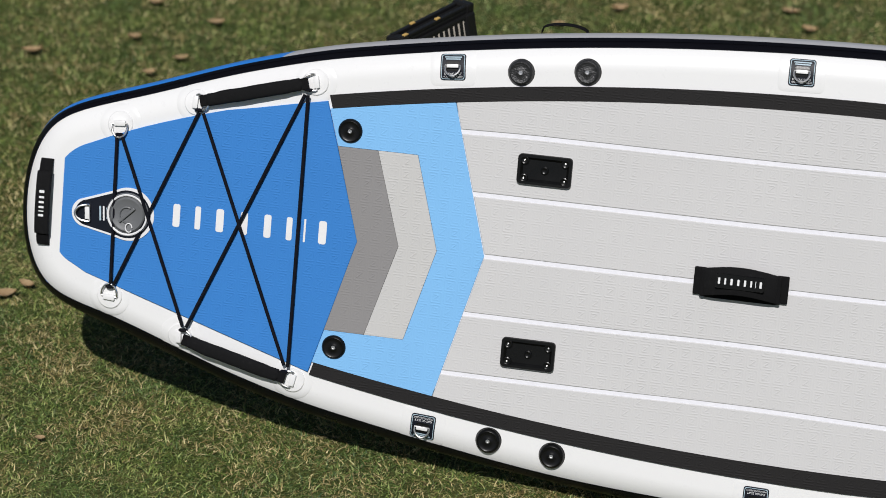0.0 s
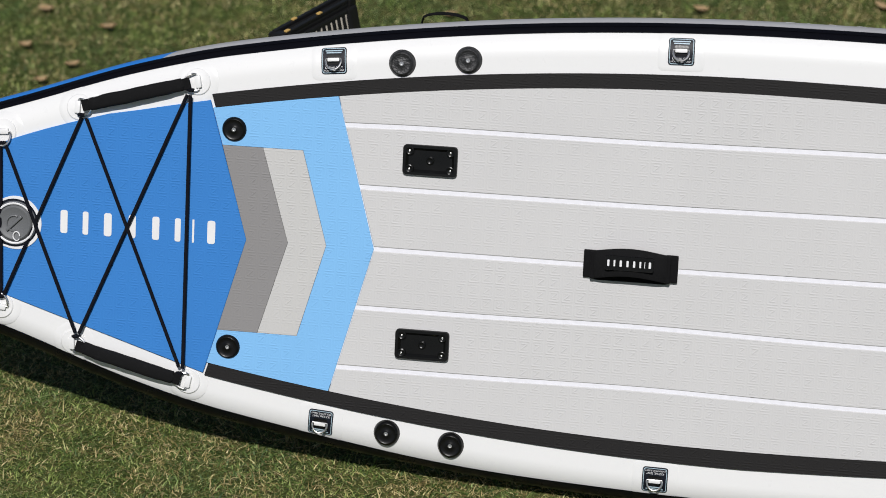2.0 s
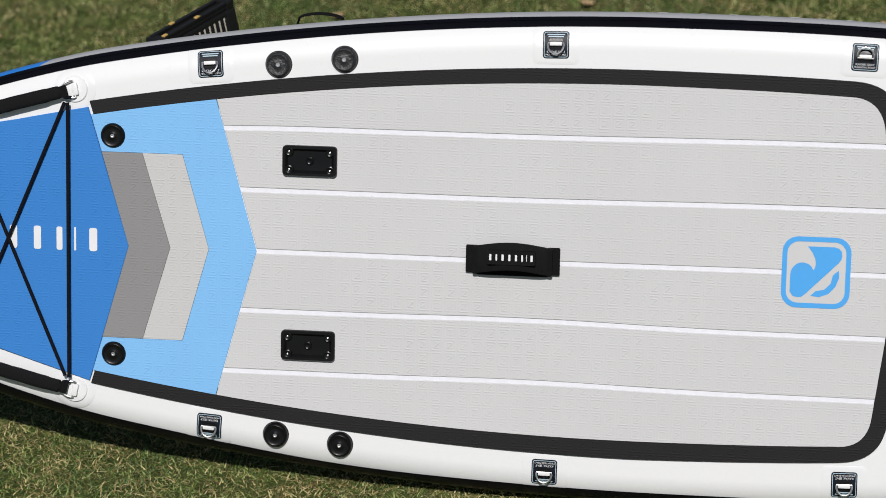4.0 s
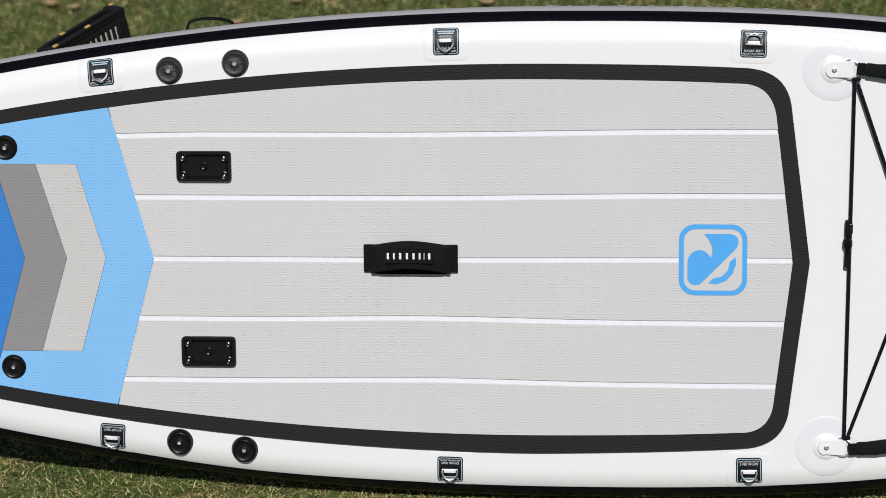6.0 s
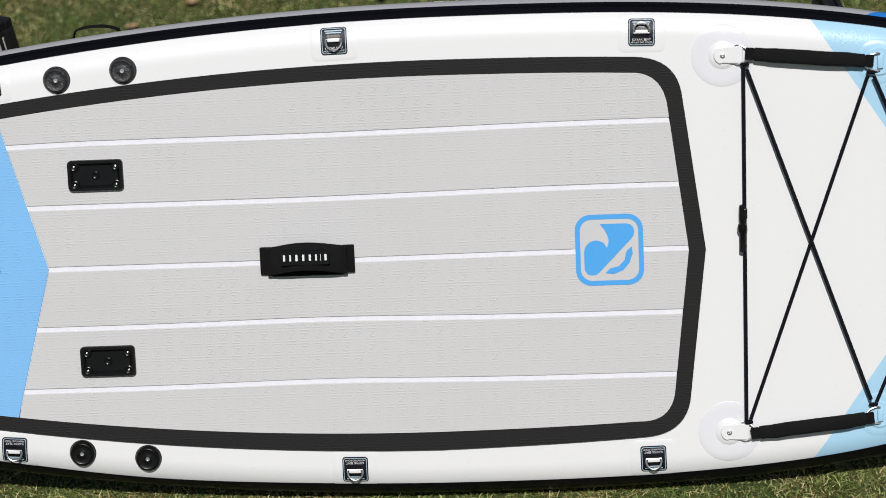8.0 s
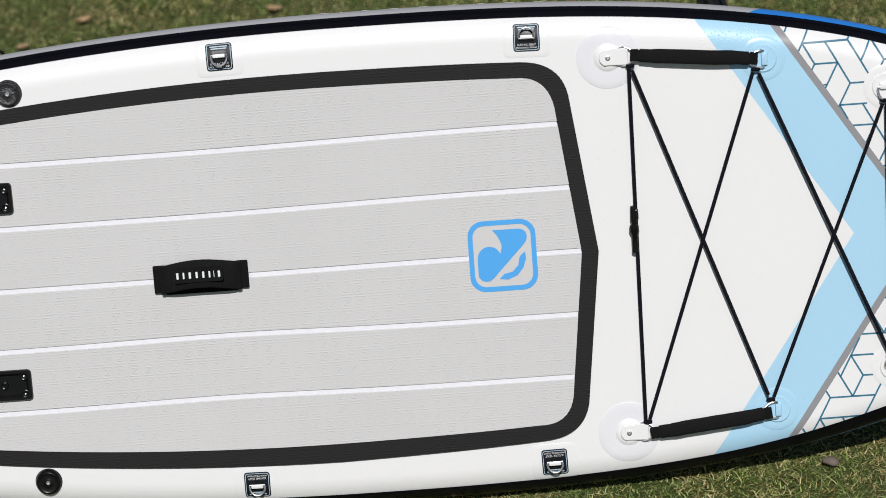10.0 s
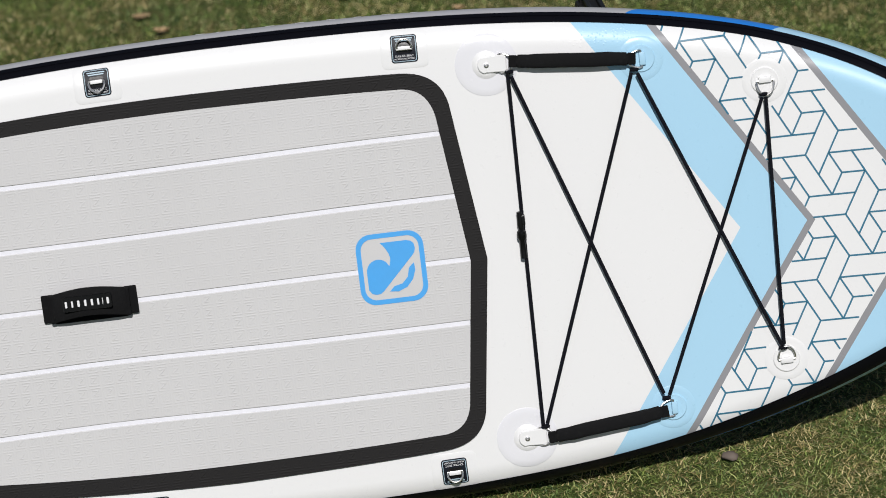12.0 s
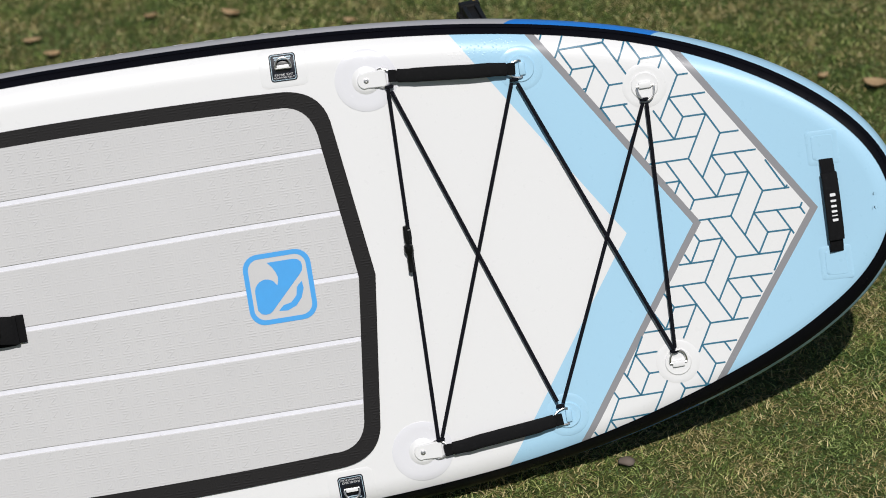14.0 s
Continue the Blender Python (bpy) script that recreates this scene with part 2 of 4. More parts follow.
def box(cx, cy, cz, sx, sy, sz, bevel=0.0, bm=None, rot=None):
    bm = bm or bmesh.new()
    made = bmesh.ops.create_cube(bm, size=1.0)["verts"]
    m = Matrix.Translation((cx, cy, cz)) @ (rot or Matrix.Identity(4)) @ Matrix.Diagonal((sx, sy, sz, 1))
    bmesh.ops.transform(bm, matrix=m, verts=made)
    if bevel:
        edges = list({e for v in made for e in v.link_edges})
        bmesh.ops.bevel(bm, geom=edges, offset=bevel, segments=2, profile=0.6, affect="EDGES")
    return bm


def writing(text, size, material, name="lettering"):
    """A mesh of printed words, centred, lying in the local plane."""
    cu = bpy.data.curves.new("words", "FONT")
    cu.body, cu.size, cu.align_x, cu.align_y = text, size, "CENTER", "CENTER"
    tmp = new("words", cu)
    bpy.context.view_layer.update()
    me = bpy.data.meshes.new_from_object(tmp.evaluated_get(bpy.context.evaluated_depsgraph_get()))
    bpy.data.objects.remove(tmp)
    me.materials.clear()
    me.materials.append(material)
    me.name = name
    return me


# ---- the board: its shape ----
R = 0.070          # half the thickness
TAIL, LENGTH = 0.025, 3.312


def half_width(x):
    """Half the board's width at a distance from the tail."""
    if x >= 1.8:
        u = min((x - 1.8) / (LENGTH - 1.8), 1.0)
        return 0.488 * math.sqrt(max(1 - u ** 2.65, 0.0))
    v = min((1.8 - x) / (1.8 - TAIL), 1.0)
    w = 0.488 - 0.261 * v * v
    k = min(max((0.50 - x) / 0.42, 0.0), 1.0)
    w -= 0.018 * k * k * (3 - 2 * k)
    k = min(max((0.70 - x) / 0.45, 0.0), 1.0)
    w -= 0.0226 * k * k * (3 - 2 * k)
    if v > 0.806:
        w *= math.sqrt(max(1 - ((v - 0.806) / 0.194) ** 8.5, 0.0))
    return w


def rise(x):
    """How far the deck curves up (towards the viewer) from its flat middle."""
    return 0.30 * max(0.0, x - 2.76) ** 2 + 0.10 * max(0.0, 0.35 - x) ** 2


def on_skin(x, z):
    """Place and outward normal of the deck and upper rail at (x, z)."""
    e = half_width(x) - R
    if abs(z) <= e:
        return Vector((x, -rise(x), z)), Vector((0, -1, 0))
    s = min((abs(z) - e) / R, 0.995)
    c = math.sqrt(1 - s * s)
    return Vector((x, -rise(x) + R - R * c, z)), Vector((0, -c, math.copysign(s, z)))


def seat(x, z, turn=0.0, lift=0.0):
    """The pose of a fitting on the deck: local u along the board, v across it, h outwards."""
    p, nrm = on_skin(x, z)
    u = Vector((1, 0, 0))
    slope = (on_skin(x + 0.01, z)[0] - on_skin(x - 0.01, z)[0])
    u = (slope - nrm * slope.dot(nrm)).normalized()
    v = nrm.cross(u)
    m = Matrix((u, v, nrm)).transposed().to_4x4()
    m.translation = p + nrm * lift
    return m @ pose(0, 0, 0, 0, 0, turn)


def body_rings():
    """Half outline from tail to nose: points and outward normals in the plane."""
    xs = [TAIL + (LENGTH - TAIL - 0.0005) * (0.5 - 0.5 * math.cos(math.pi * k / 180)) for k in range(181)]
    xs[0], xs[-1] = TAIL + 0.0001, LENGTH - 0.0005
    pts = [Vector((x, half_width(x))) for x in xs]
    nrm = []
    for i, p in enumerate(pts):
        d = pts[min(i + 1, 180)] - pts[max(i - 1, 0)]
        nrm.append(Vector((-d.y, d.x)).normalized())
    nrm[0], nrm[-1] = Vector((-1, 0.0)), Vector((1, 0.0))
    return pts, nrm


def eased(q):
    q = min(max(q, 0.0), 1.0)
    return q * q * (3 - 2 * q)


def tape_shift(x, angle, upper=True):
    """The rail tape runs closer to the deck towards the nose, sooner along the lower rail, and narrows at the tail."""
    if not 0 < angle < 180:
        return 0.0
    nose = eased((x - 2.80) / 0.45) if upper else eased((x - 2.45) / 0.6)
    return -13 * nose + (4.0 if angle < 50 else 1.0) * eased((0.75 - x) / 0.6)


def tape_low(x):
    """How much nearer the deck the tape's inner edge lies along the lower rail."""
    return (-9.0 - 6.0 * eased((0.75 - x) / 0.6) + 7.0 * math.exp(-((x - 1.17) / 0.24) ** 2)) * min(max((x - 0.02) / 0.2, 0.0), 1.0) * min(max((3.36 - x) / 0.2, 0.0), 1.0)


def body_shell(a0, a1, steps, deck=False, proud=0.0):
    """The rail skin between two angles (0: deck edge, 180: hull edge), closed across the deck or hull if asked."""
    bm = bmesh.new()
    pts, nrm = body_rings()
    rows = []
    for p, n in zip(pts, nrm):
        up, dn = [], []
        low = tape_low(p.x)
        for k in range(steps + 1):
            b0, b1 = a0 + tape_shift(p.x, a0), a1 + tape_shift(p.x, a1)
            a = radians(b0 + (b1 - b0) * k / steps)
            q = p - n * (R - (R + proud) * math.sin(a))
            q.y = max(q.y, 0.0)
            y = -rise(max(q.x, 0.0)) + R - (R + proud) * math.cos(a)
            up.append(bm.verts.new((q.x, y, q.y)))
            b0, b1 = a0 + tape_shift(p.x, a0, False), a1 + tape_shift(p.x, a1, False)
            c0, c1 = (b0 + low if 0 < a0 < 50 else b0), (b1 + low if a1 < 50 else b1)
            a = radians(c0 + (c1 - c0) * k / steps)
            q = p - n * (R - (R + proud) * math.sin(a))
            y = -rise(max(q.x, 0.0)) + R - (R + proud) * math.cos(a)
            dn.append(bm.verts.new((q.x, y, -max(q.y, 0.0))))
        rows.append((up, dn))
    for (u0, d0), (u1, d1) in zip(rows, rows[1:]):
        for k in range(steps):
            bm.faces.new((u0[k], u1[k], u1[k + 1], u0[k + 1]))
            bm.faces.new((d0[k], d0[k + 1], d1[k + 1], d1[k]))
    for k in range(steps):
        for u, d in (rows[0], rows[-1]):
            bm.faces.new((u[k], u[k + 1], d[k + 1], d[k]))
    if deck:
        edge = 0 if deck == "deck" else steps
        cuts = 6
        prev = None
        for u, d in rows:
            a, b = u[edge], d[edge]
            line = [a] + [bm.verts.new(a.co.lerp(b.co, q / cuts)) for q in range(1, cuts)] + [b]
            if prev:
                for k in range(cuts):
                    bm.faces.new((prev[k], prev[k + 1], line[k + 1], line[k]))
            prev = line
    bmesh.ops.remove_doubles(bm, verts=bm.verts, dist=0.0002)
    bmesh.ops.remove_doubles(bm, verts=[v for v in bm.verts if v.co.x > 3.2 and abs(v.co.z) < 0.05], dist=0.0025)
    bmesh.ops.recalc_face_normals(bm, faces=bm.faces)
    return bm


board = new("paddle_board")
board.matrix_world = board_pose()
tagged(board, "white and blue inflatable paddle board leaning on its edge against trestles", "paddle board")

deck_skin = part("deck", body_shell(0, 41, 10, "deck"), M["print"], board, "white coated deck with printed light blue chevrons", smooth=True)
rail = part("rail_tape", body_shell(40, 62, 6, proud=0.002), M["seam"], board, "glossy black rail tape", smooth=True)
part("rail_welt", body_shell(52, 54.5, 2, proud=0.0035), M["seam"], board, smooth=True)
hull = part("hull", body_shell(61, 180, 20, "hull"), M["hull"], board, "grey hull skin with blue ends", smooth=True)


# ---- deck pads ----
def flat_pad(name, outline, lo, hi, mat, label="", edge=0.0012, parent=None):
    """A foam pad on the flat of the deck: outline in (x, z)."""
    bm = slab(outline, lo, hi, edge)
    bmesh.ops.transform(bm, matrix=Matrix(((1, 0, 0, 0), (0, 0, -1, 0), (0, 1, 0, 0), (0, 0, 0, 1))), verts=bm.verts)
    bmesh.ops.recalc_face_normals(bm, faces=bm.faces)
    return part(name, bm, mat, parent or board, label)


def line(a, b, n):
    return [(a[0] + (b[0] - a[0]) * k / n, a[1] + (b[1] - a[1]) * k / n) for k in range(n + 1)]


def rail_inset(x, d):
    """Distance from the centre line at d inside the board's edge, leaving out the pinch of the tail."""
    return half_width(x) + 0.0226 * eased((0.70 - x) / 0.45) - d


def inner(x, upper=True):
    return rail_inset(x, 0.130) + (0.006 - 0.0105 * (x - 0.80) if upper else 0.002 - 0.0125 * (x - 0.75))


def outer(x, upper=True):
    return rail_inset(x, 0.1035) + (0.008 - 0.0088 * (x - 0.76) if upper else 0.004 - 0.004 * (x - 0.75) - 0.02 * max(0.0, x - 1.75))


def curve(a, b, c, n=10):
    """Points of a bend from a to c drawn towards b."""
    return [((1 - q) ** 2 * a[0] + 2 * q * (1 - q) * b[0] + q * q * c[0], (1 - q) ** 2 * a[1] + 2 * q * (1 - q) * b[1] + q * q * c[1]) for q in (k / n for k in range(n + 1))]


def both(half):
    """Mirror an upper half outline, given from the tail side to the nose side."""
    return half + [(x, -z) for x, z in reversed(half) if abs(z) > 1e-6]


H = 0.005   # pad thickness
# royal blue tail pad
upper = [(0.1132, 0.0)] + curve((0.1142, 0.070), (0.1165, 0.109), (0.165, 0.1325)) + curve((0.225, 0.1580), (0.32, 0.197), (0.457, 0.2340), 6)
upper += [(x, rail_inset(x, 0.1065)) for x in (0.52, 0.58, 0.63, 0.664)] + [(0.745, 0.0)]
lower = curve((0.1137, -0.064), (0.1155, -0.098), (0.155, -0.1145)) + line((0.1827, -0.1294), (0.6640, -0.2780), 6)
flat_pad("tail_pad", upper + lower[::-1], -0.001, H, M["blue"], "royal blue embossed foam tail pad")
E0 = lambda z: 0.7448 - 0.2890 * abs(z)
E1 = lambda z: 0.829 - 0.30 * abs(z)
E2 = lambda z: 0.907 - 0.285 * abs(z)
E3 = lambda z: 1.003 - 0.275 * abs(z)
# grey chevrons inside the sky blue one
C = 0.187
flat_pad("chevron_pad", [(E0(C), C), (E1(C), C), (E1(0), 0), (E1(C), -C), (E0(C), -C), (E0(0), 0)], -0.001, H, M["dark_grey"], "mid grey foam chevron", 0.0006)
D = 0.0004
flat_pad("chevron_pad", [(E1(C) + D, C), (E2(C), C), (E2(0), 0), (E2(C), -C), (E1(C) + D, -C), (E1(0) + D, 0)], -0.001, H, M["pale"], "pale grey foam chevron", 0.0006)


def edge_run(f, x0, x1, n):
    return [(x0 + (x1 - x0) * k / n, f(x0 + (x1 - x0) * k / n)) for k in range(n + 1)]


BORDER_X = 0.667


def border_edges(upper):
    """Outer and inner outline of the black border on one side, from the tail to the front point, with heights above zero."""
    o = edge_run(lambda x: outer(x, upper), BORDER_X, 2.155, 26)
    i = edge_run(lambda x: inner(x, upper), BORDER_X + 0.008, 2.145, 26)
    if upper:
        o += curve(o[-1], (2.231, 0.3705), (2.2425, 0.305))[1:]
        i += curve(i[-1], (2.203, 0.3455), (2.2140, 0.285))[1:]
    else:
        o += curve(o[-1], (2.231, 0.3650), (2.2445, 0.300))[1:]
        i += curve(i[-1], (2.204, 0.3405), (2.2145, 0.285))[1:]
    return o + [(2.2815, 0.0)], i + [(2.2487, 0.0)]


def border_middle(upper):
    return [((a[0] + c[0]) / 2, (a[1] + c[1]) / 2) for a, c in zip(*border_edges(upper))]


def sky_side(upper):
    """One side of the sky blue pad, its rim tucked under the border."""
    rim = [p for p in border_middle(upper) if 0.675 < p[0] < 0.905]
    z0, z1 = inner(0.672, upper), rim[-1][1]
    return [(E2(0) + D, 0.0), (E2(C) + D, C + D), (E0(C) + D, C + D), (E0(z0), z0)] + rim + [(E3(z1), z1), (E3(0), 0.0)]


half, lower = sky_side(True), sky_side(False)
flat_pad("chevron_pad", half + [(x, -z) for x, z in reversed(lower[1:-1])], -0.001, H, M["light_blue"], "sky blue embossed foam chevron", 0.0006)

# white base under the six grey strips, then the strips
G = 0.0042


def front(z):
    """Where the strips end, under the front of the border."""
    return 2.2487 - 0.118 * abs(z) + 0.010


def groove(i, x):
    """Height of one groove: the strips are laid by hand and wander a little."""
    if i > 0:
        return 0.1225 * i + (0.0015 * (i - 1)) + 0.0062 * eased((x - 1.45) / 0.65) - 0.0035 * (i - 1) * eased((1.10 - x) / 0.2)
    if i == 0:
        return 0.0005 + 0.0028 * eased((x - 1.5) / 0.6)
    return 0.1215 * i + 0.0022 * (i == -1) + 0.0042 * math.exp(-((x - 1.53) / 0.22) ** 2) - 0.0018 * eased((x - 1.6) / 0.4)


def strip(i, j):
    """One grey foam strip between two neighbouring grooves, or between the last groove and the border (j None)."""
    n = 24
    upper = i >= 0 and (j is None or j > 0)
    sg = 1 if upper else -1

    def run(k, side):
        z0 = abs(groove(k, 1.0)) + side * G
        x0, x1 = E3(z0) + 0.001, front(z0)
        return [(x, groove(k, x) + sg * side * G) for x in (x0 + (x1 - x0) * q / n for q in range(n + 1))]
    near = run(i, 1)
    if j is not None:
        return near + run(j, -1)[::-1]
    rim = [(x, sg * z) for x, z in border_middle(upper) if x > 0.915 and z > abs(groove(i, 2.2)) + 0.012]
    return near + rim[::-1] + [(E3(abs(rim[0][1])) + 0.001, rim[0][1])]


base = [(E3(0) - 0.004, 0.0), (E3(0.28) - 0.004, 0.28), (1.2, 0.30), (2.15, 0.30), (2.225, 0.25), (2.262, 0.0)]
flat_pad("pad_base", both(base), -0.001, 0.0030, M["groove"], "white foam base showing as grooves")
for i, j in ((0, 1), (1, 2), (2, None), (0, -1), (-1, -2), (-2, None)):
    flat_pad("foam_strip", strip(i, j), -0.001, H, M["grey"], edge=0.0015)


# black border that runs round the standing area
def border():
    """A closed band between an outer and an inner outline, open towards the tail."""
    top = H + 0.0006
    bm = bmesh.new()
    (o, i), (o2, i2) = border_edges(True), border_edges(False)
    o = o + [(x, -z) for x, z in reversed(o2[:-1])]
    i = i + [(x, -z) for x, z in reversed(i2[:-1])]
    rows = []
    for (ox, oz), (ix, iz) in zip(o, i):
        a, b = Vector((ox, oz)), Vector((ix, iz))
        d = (b - a).normalized() * 0.0008
        rows.append([bm.verts.new((p.x, -h, p.y)) for p, h in ((a, -0.001), (a, top - 0.0008), (a + d, top), (b - d, top), (b, top - 0.0008), (b, -0.001))])
    for A, B in zip(rows, rows[1:]):
        for k in range(5):
            bm.faces.new((A[k], A[k + 1], B[k + 1], B[k]))
    bm.faces.new(rows[0])
    bm.faces.new(rows[-1])
    bmesh.ops.recalc_face_normals(bm, faces=bm.faces)
    return bm


part("pad_border", border(), M["black_foam"], board, "black foam border strip")


# ---- prints on the deck ----
def bar_word(widths, height, gap, stroke, material, name, parent, m, label, split=False):
    """A word shown as plain upright bars of its size and colour."""
    bm = bmesh.new()
    total = sum(widths) + gap * (len(widths) - 1)
    u = -total / 2
    for w in widths:
        b = w * stroke
        slab(rounded(b, height, min(b, height) * 0.3, 3, u + w / 2, 0.0), 0.0, 0.0005, 0.0001, bm)
        u += w + gap
        if split:
            part(name, bm, material, parent, label, m)
            bm = bmesh.new()
    if split:
        bm.free()
    else:
        tagged(part(name, bm, material, parent, label, m), kind="stuff")


def deck_spot(x, z, lift, turn=0.0):
    return seat(x, z, turn, lift)


WORD = [1.0, 0.8, 1.08, 1.02, 1.0, 0.82, 0.28, 1.1]
bar_word([w * 0.037 for w in WORD], 0.047, 0.0115, 0.40, M["ink_white"], "lettering", board, deck_spot(0.522, 0.010, H + 0.0002), "white printed word as plain bars", True)


def badge():
    """The square emblem: a rounded ring with plain blue shapes inside."""
    bm = bmesh.new()
    w, d = 0.131, 0.139
    o, i = rounded(w, d, 0.030, 7), rounded(w - 0.019, d - 0.019, 0.022, 7)
    n = len(o)
    vo = [bm.verts.new((u, v, 0.0004)) for u, v in o]
    vi = [bm.verts.new((u, v, 0.0004)) for u, v in i]
    for k in range(n):
        bm.faces.new((vo[k], vo[(k + 1) % n], vi[(k + 1) % n], vi[k]))

    def shape(pts):
        f = bm.faces.new([bm.verts.new((u, v, 0.0004)) for u, v in pts])
        f.normal_update()
        bmesh.ops.triangulate(bm, faces=[f])
    big = [(-0.0490, -0.0388), (-0.0490, -0.0050)]
    big += [(-0.0259 + 0.0231 * math.cos(radians(q)), -0.0050 + 0.0241 * math.sin(radians(q))) for q in range(165, 40, -15)]
    big += [(-0.0046, 0.0040), (-0.0018, 0.0130), (-0.0011, 0.0200), (-0.0035, 0.0290), (-0.0090, 0.0400), (-0.0177, 0.0508), (0.0330, 0.0508),
            (0.0415, 0.0485), (0.0470, 0.0430), (0.0486, 0.0340), (0.0465, 0.0260), (0.0420, 0.0200), (-0.0206, -0.0440), (-0.0270, -0.0485), (-0.0350, -0.0493), (-0.0430, -0.0470)]
    shape(big[::-1])
    arc = [(0.0433, 0.0057), (0.0444, -0.0085), (0.0380, -0.0262), (0.0256, -0.0405), (0.0078, -0.0476), (-0.0092, -0.0458)]
    arc += [(0.0007, -0.0362), (0.0167, -0.0327), (0.0284, -0.0209), (0.0320, -0.0050), (0.0345, -0.0014)]
    shape(arc)
    bmesh.ops.recalc_face_normals(bm, faces=bm.faces)
    return bm


part("emblem", badge(), M["ink_cyan"], board, "bright blue square emblem", deck_spot(2.0965, 0.0045, H + 0.0004))
under = slab(rounded(0.131, 0.139, 0.030, 7), -0.004, 0.0, 0.0008)
part("emblem_ground", under, M["grey"], board, "", deck_spot(2.0965, 0.0045, H + 0.0002))


def draped(p0, p1, width, bm, keep):
    """A printed line laid over the skin from p0 to p1 in (x, z)."""
    a, b = Vector(p0), Vector(p1)
    d = (b - a).normalized()
    s = Vector((-d.y, d.x)) * width / 2
    n = 64
    row = None
    for k in range(n + 1):
        c = a.lerp(b, k / n)
        if not keep(c):
            row = None
            continue
        vs = []
        for q in (c - s, c + s):
            p, nn = on_skin(q.x, q.y)
            vs.append(bm.verts.new(p + nn * 0.0005))
        if row:
            bm.faces.new((row[0], row[1], vs[1], vs[0]))
        row = vs


def lattice():
    """Interlocked cubes printed in teal lines across the nose band."""
    bm = bmesh.new()
    LX, LZ = 0.0438, 0.0472
    c0 = Vector((2.9760, 0.0858))
    e1, e2 = Vector((3 * LX, 0.0)), Vector((3 * LX * 0.5, -3 * LZ * 0.866))

    def keep(c):
        t = c.x + 0.685 * abs(c.y) - 0.03 * max(c.y, 0.0)
        if not 2.917 < t < 3.1222 or abs(c.y) > half_width(c.x) - R + R * 0.70:
            return False
        return all((c - Vector(g)).length > 0.043 for g in ((2.846, 0.272), (2.838, -0.264)))
    for i in range(-9, 10):
        for j in range(-9, 10):
            c = c0 + e1 * i + e2 * j
            if abs(c.x - 2.95) > 0.45 or abs(c.y) > 0.6:
                continue
            v = [c + Vector((LX * math.cos(radians(60 * k)), LZ * math.sin(radians(60 * k)))) for k in range(6)]
            for k in range(6):
                a, b = v[k], v[k - 1]
                draped(a, b + (b - a), 0.0034, bm, keep)
            for k in (0, 2, 4):
                draped(c, v[k], 0.0034, bm, keep)
    bmesh.ops.recalc_face_normals(bm, faces=bm.faces)
    return bm


tagged(part("line_print", lattice(), M["ink_teal"], board, "teal interlocked cube line print"), kind="stuff")


# ---- fittings ----
def dense(outline, step=0.006):
    """The same outline with points along its straight sides."""
    out = []
    for (u0, v0), (u1, v1) in zip(outline, outline[1:] + outline[:1]):
        n = max(1, int(math.hypot(u1 - u0, v1 - v0) / step))
        out += [(u0 + (u1 - u0) * k / n, v0 + (v1 - v0) * k / n) for k in range(n)]
    return out


def plate(outline, thick, rim=0.0006, sink=0.003):
    """A thin plate made of rings, fine enough to be bent over the rail."""
    bm = bmesh.new()
    outline = dense(outline)
    n = len(outline)
    levels = [(1.0, -sink), (1.0, thick - rim), (0.975, thick), (0.78, thick), (0.55, thick), (0.30, thick)]
    rings = [[bm.verts.new((u * f, v * f, h)) for u, v in outline] for f, h in levels]
    mid = bm.verts.new((0, 0, thick))
    for A, B in zip(rings, rings[1:]):
        for k in range(n):
            bm.faces.new((A[k], A[(k + 1) % n], B[(k + 1) % n], B[k]))
    for k in range(n):
        bm.faces.new((rings[-1][k], rings[-1][(k + 1) % n], mid))
    return bm


def wrap(bm, x, z, turn=0.0):
    """Bend a fitting's mesh over deck and rail round (x, z); the result is in the board's own frame."""
    c, s = math.cos(radians(turn)), math.sin(radians(turn))
    e0 = half_width(x) - R
    arc0 = abs(z) if abs(z) <= e0 else e0 + R * math.asin(min(1.0, (abs(z) - e0) / R))
    sg = 1.0 if z >= 0 else -1.0
    for v in bm.verts:
        du, dv, h = v.co.x * c - v.co.y * s, v.co.x * s + v.co.y * c, v.co.z
        xx = x + du
        e = half_width(xx) - R
        arc = arc0 + sg * dv
        if arc <= e:
            p, nn = Vector((xx, -rise(xx), sg * arc)), Vector((0, -1, 0))
        else:
            th = (arc - e) / R
            p = Vector((xx, -rise(xx) + R - R * math.cos(th), sg * (e + R * math.sin(th))))
            nn = Vector((0, -math.cos(th), sg * math.sin(th)))
        v.co = p + nn * h
    bm.normal_update()
    return bm


def from_mesh(me, m=None):
    bm = bmesh.new()
    bm.from_mesh(me)
    if m is not None:
        bmesh.ops.transform(bm, matrix=m, verts=bm.verts)
    return bm


def moved(bm, m):
    bmesh.ops.transform(bm, matrix=m, verts=bm.verts)
    return bm


def d_ring(w=0.030, d=0.024, r=0.0022):
    """A bent wire D: straight bar at the top, bow below, standing a little off the skin."""
    pts = [(-w / 2, 0, 0.004), (w / 2, 0, 0.004)]
    for k in range(0, 13):
        a = math.pi * k / 12
        pts.append((w / 2 * math.cos(a), -0.003 - d * math.sin(a), 0.005 + 0.004 * math.sin(a)))
    return tube(pts, r, 8, closed=True)


SEAT_WORDS = writing("KAYAK SEAT", 0.0062, M["ink_white"])
SEAT_WORDS2 = writing("MOUNTING POINT", 0.0046, M["ink_white"])
RING = {}


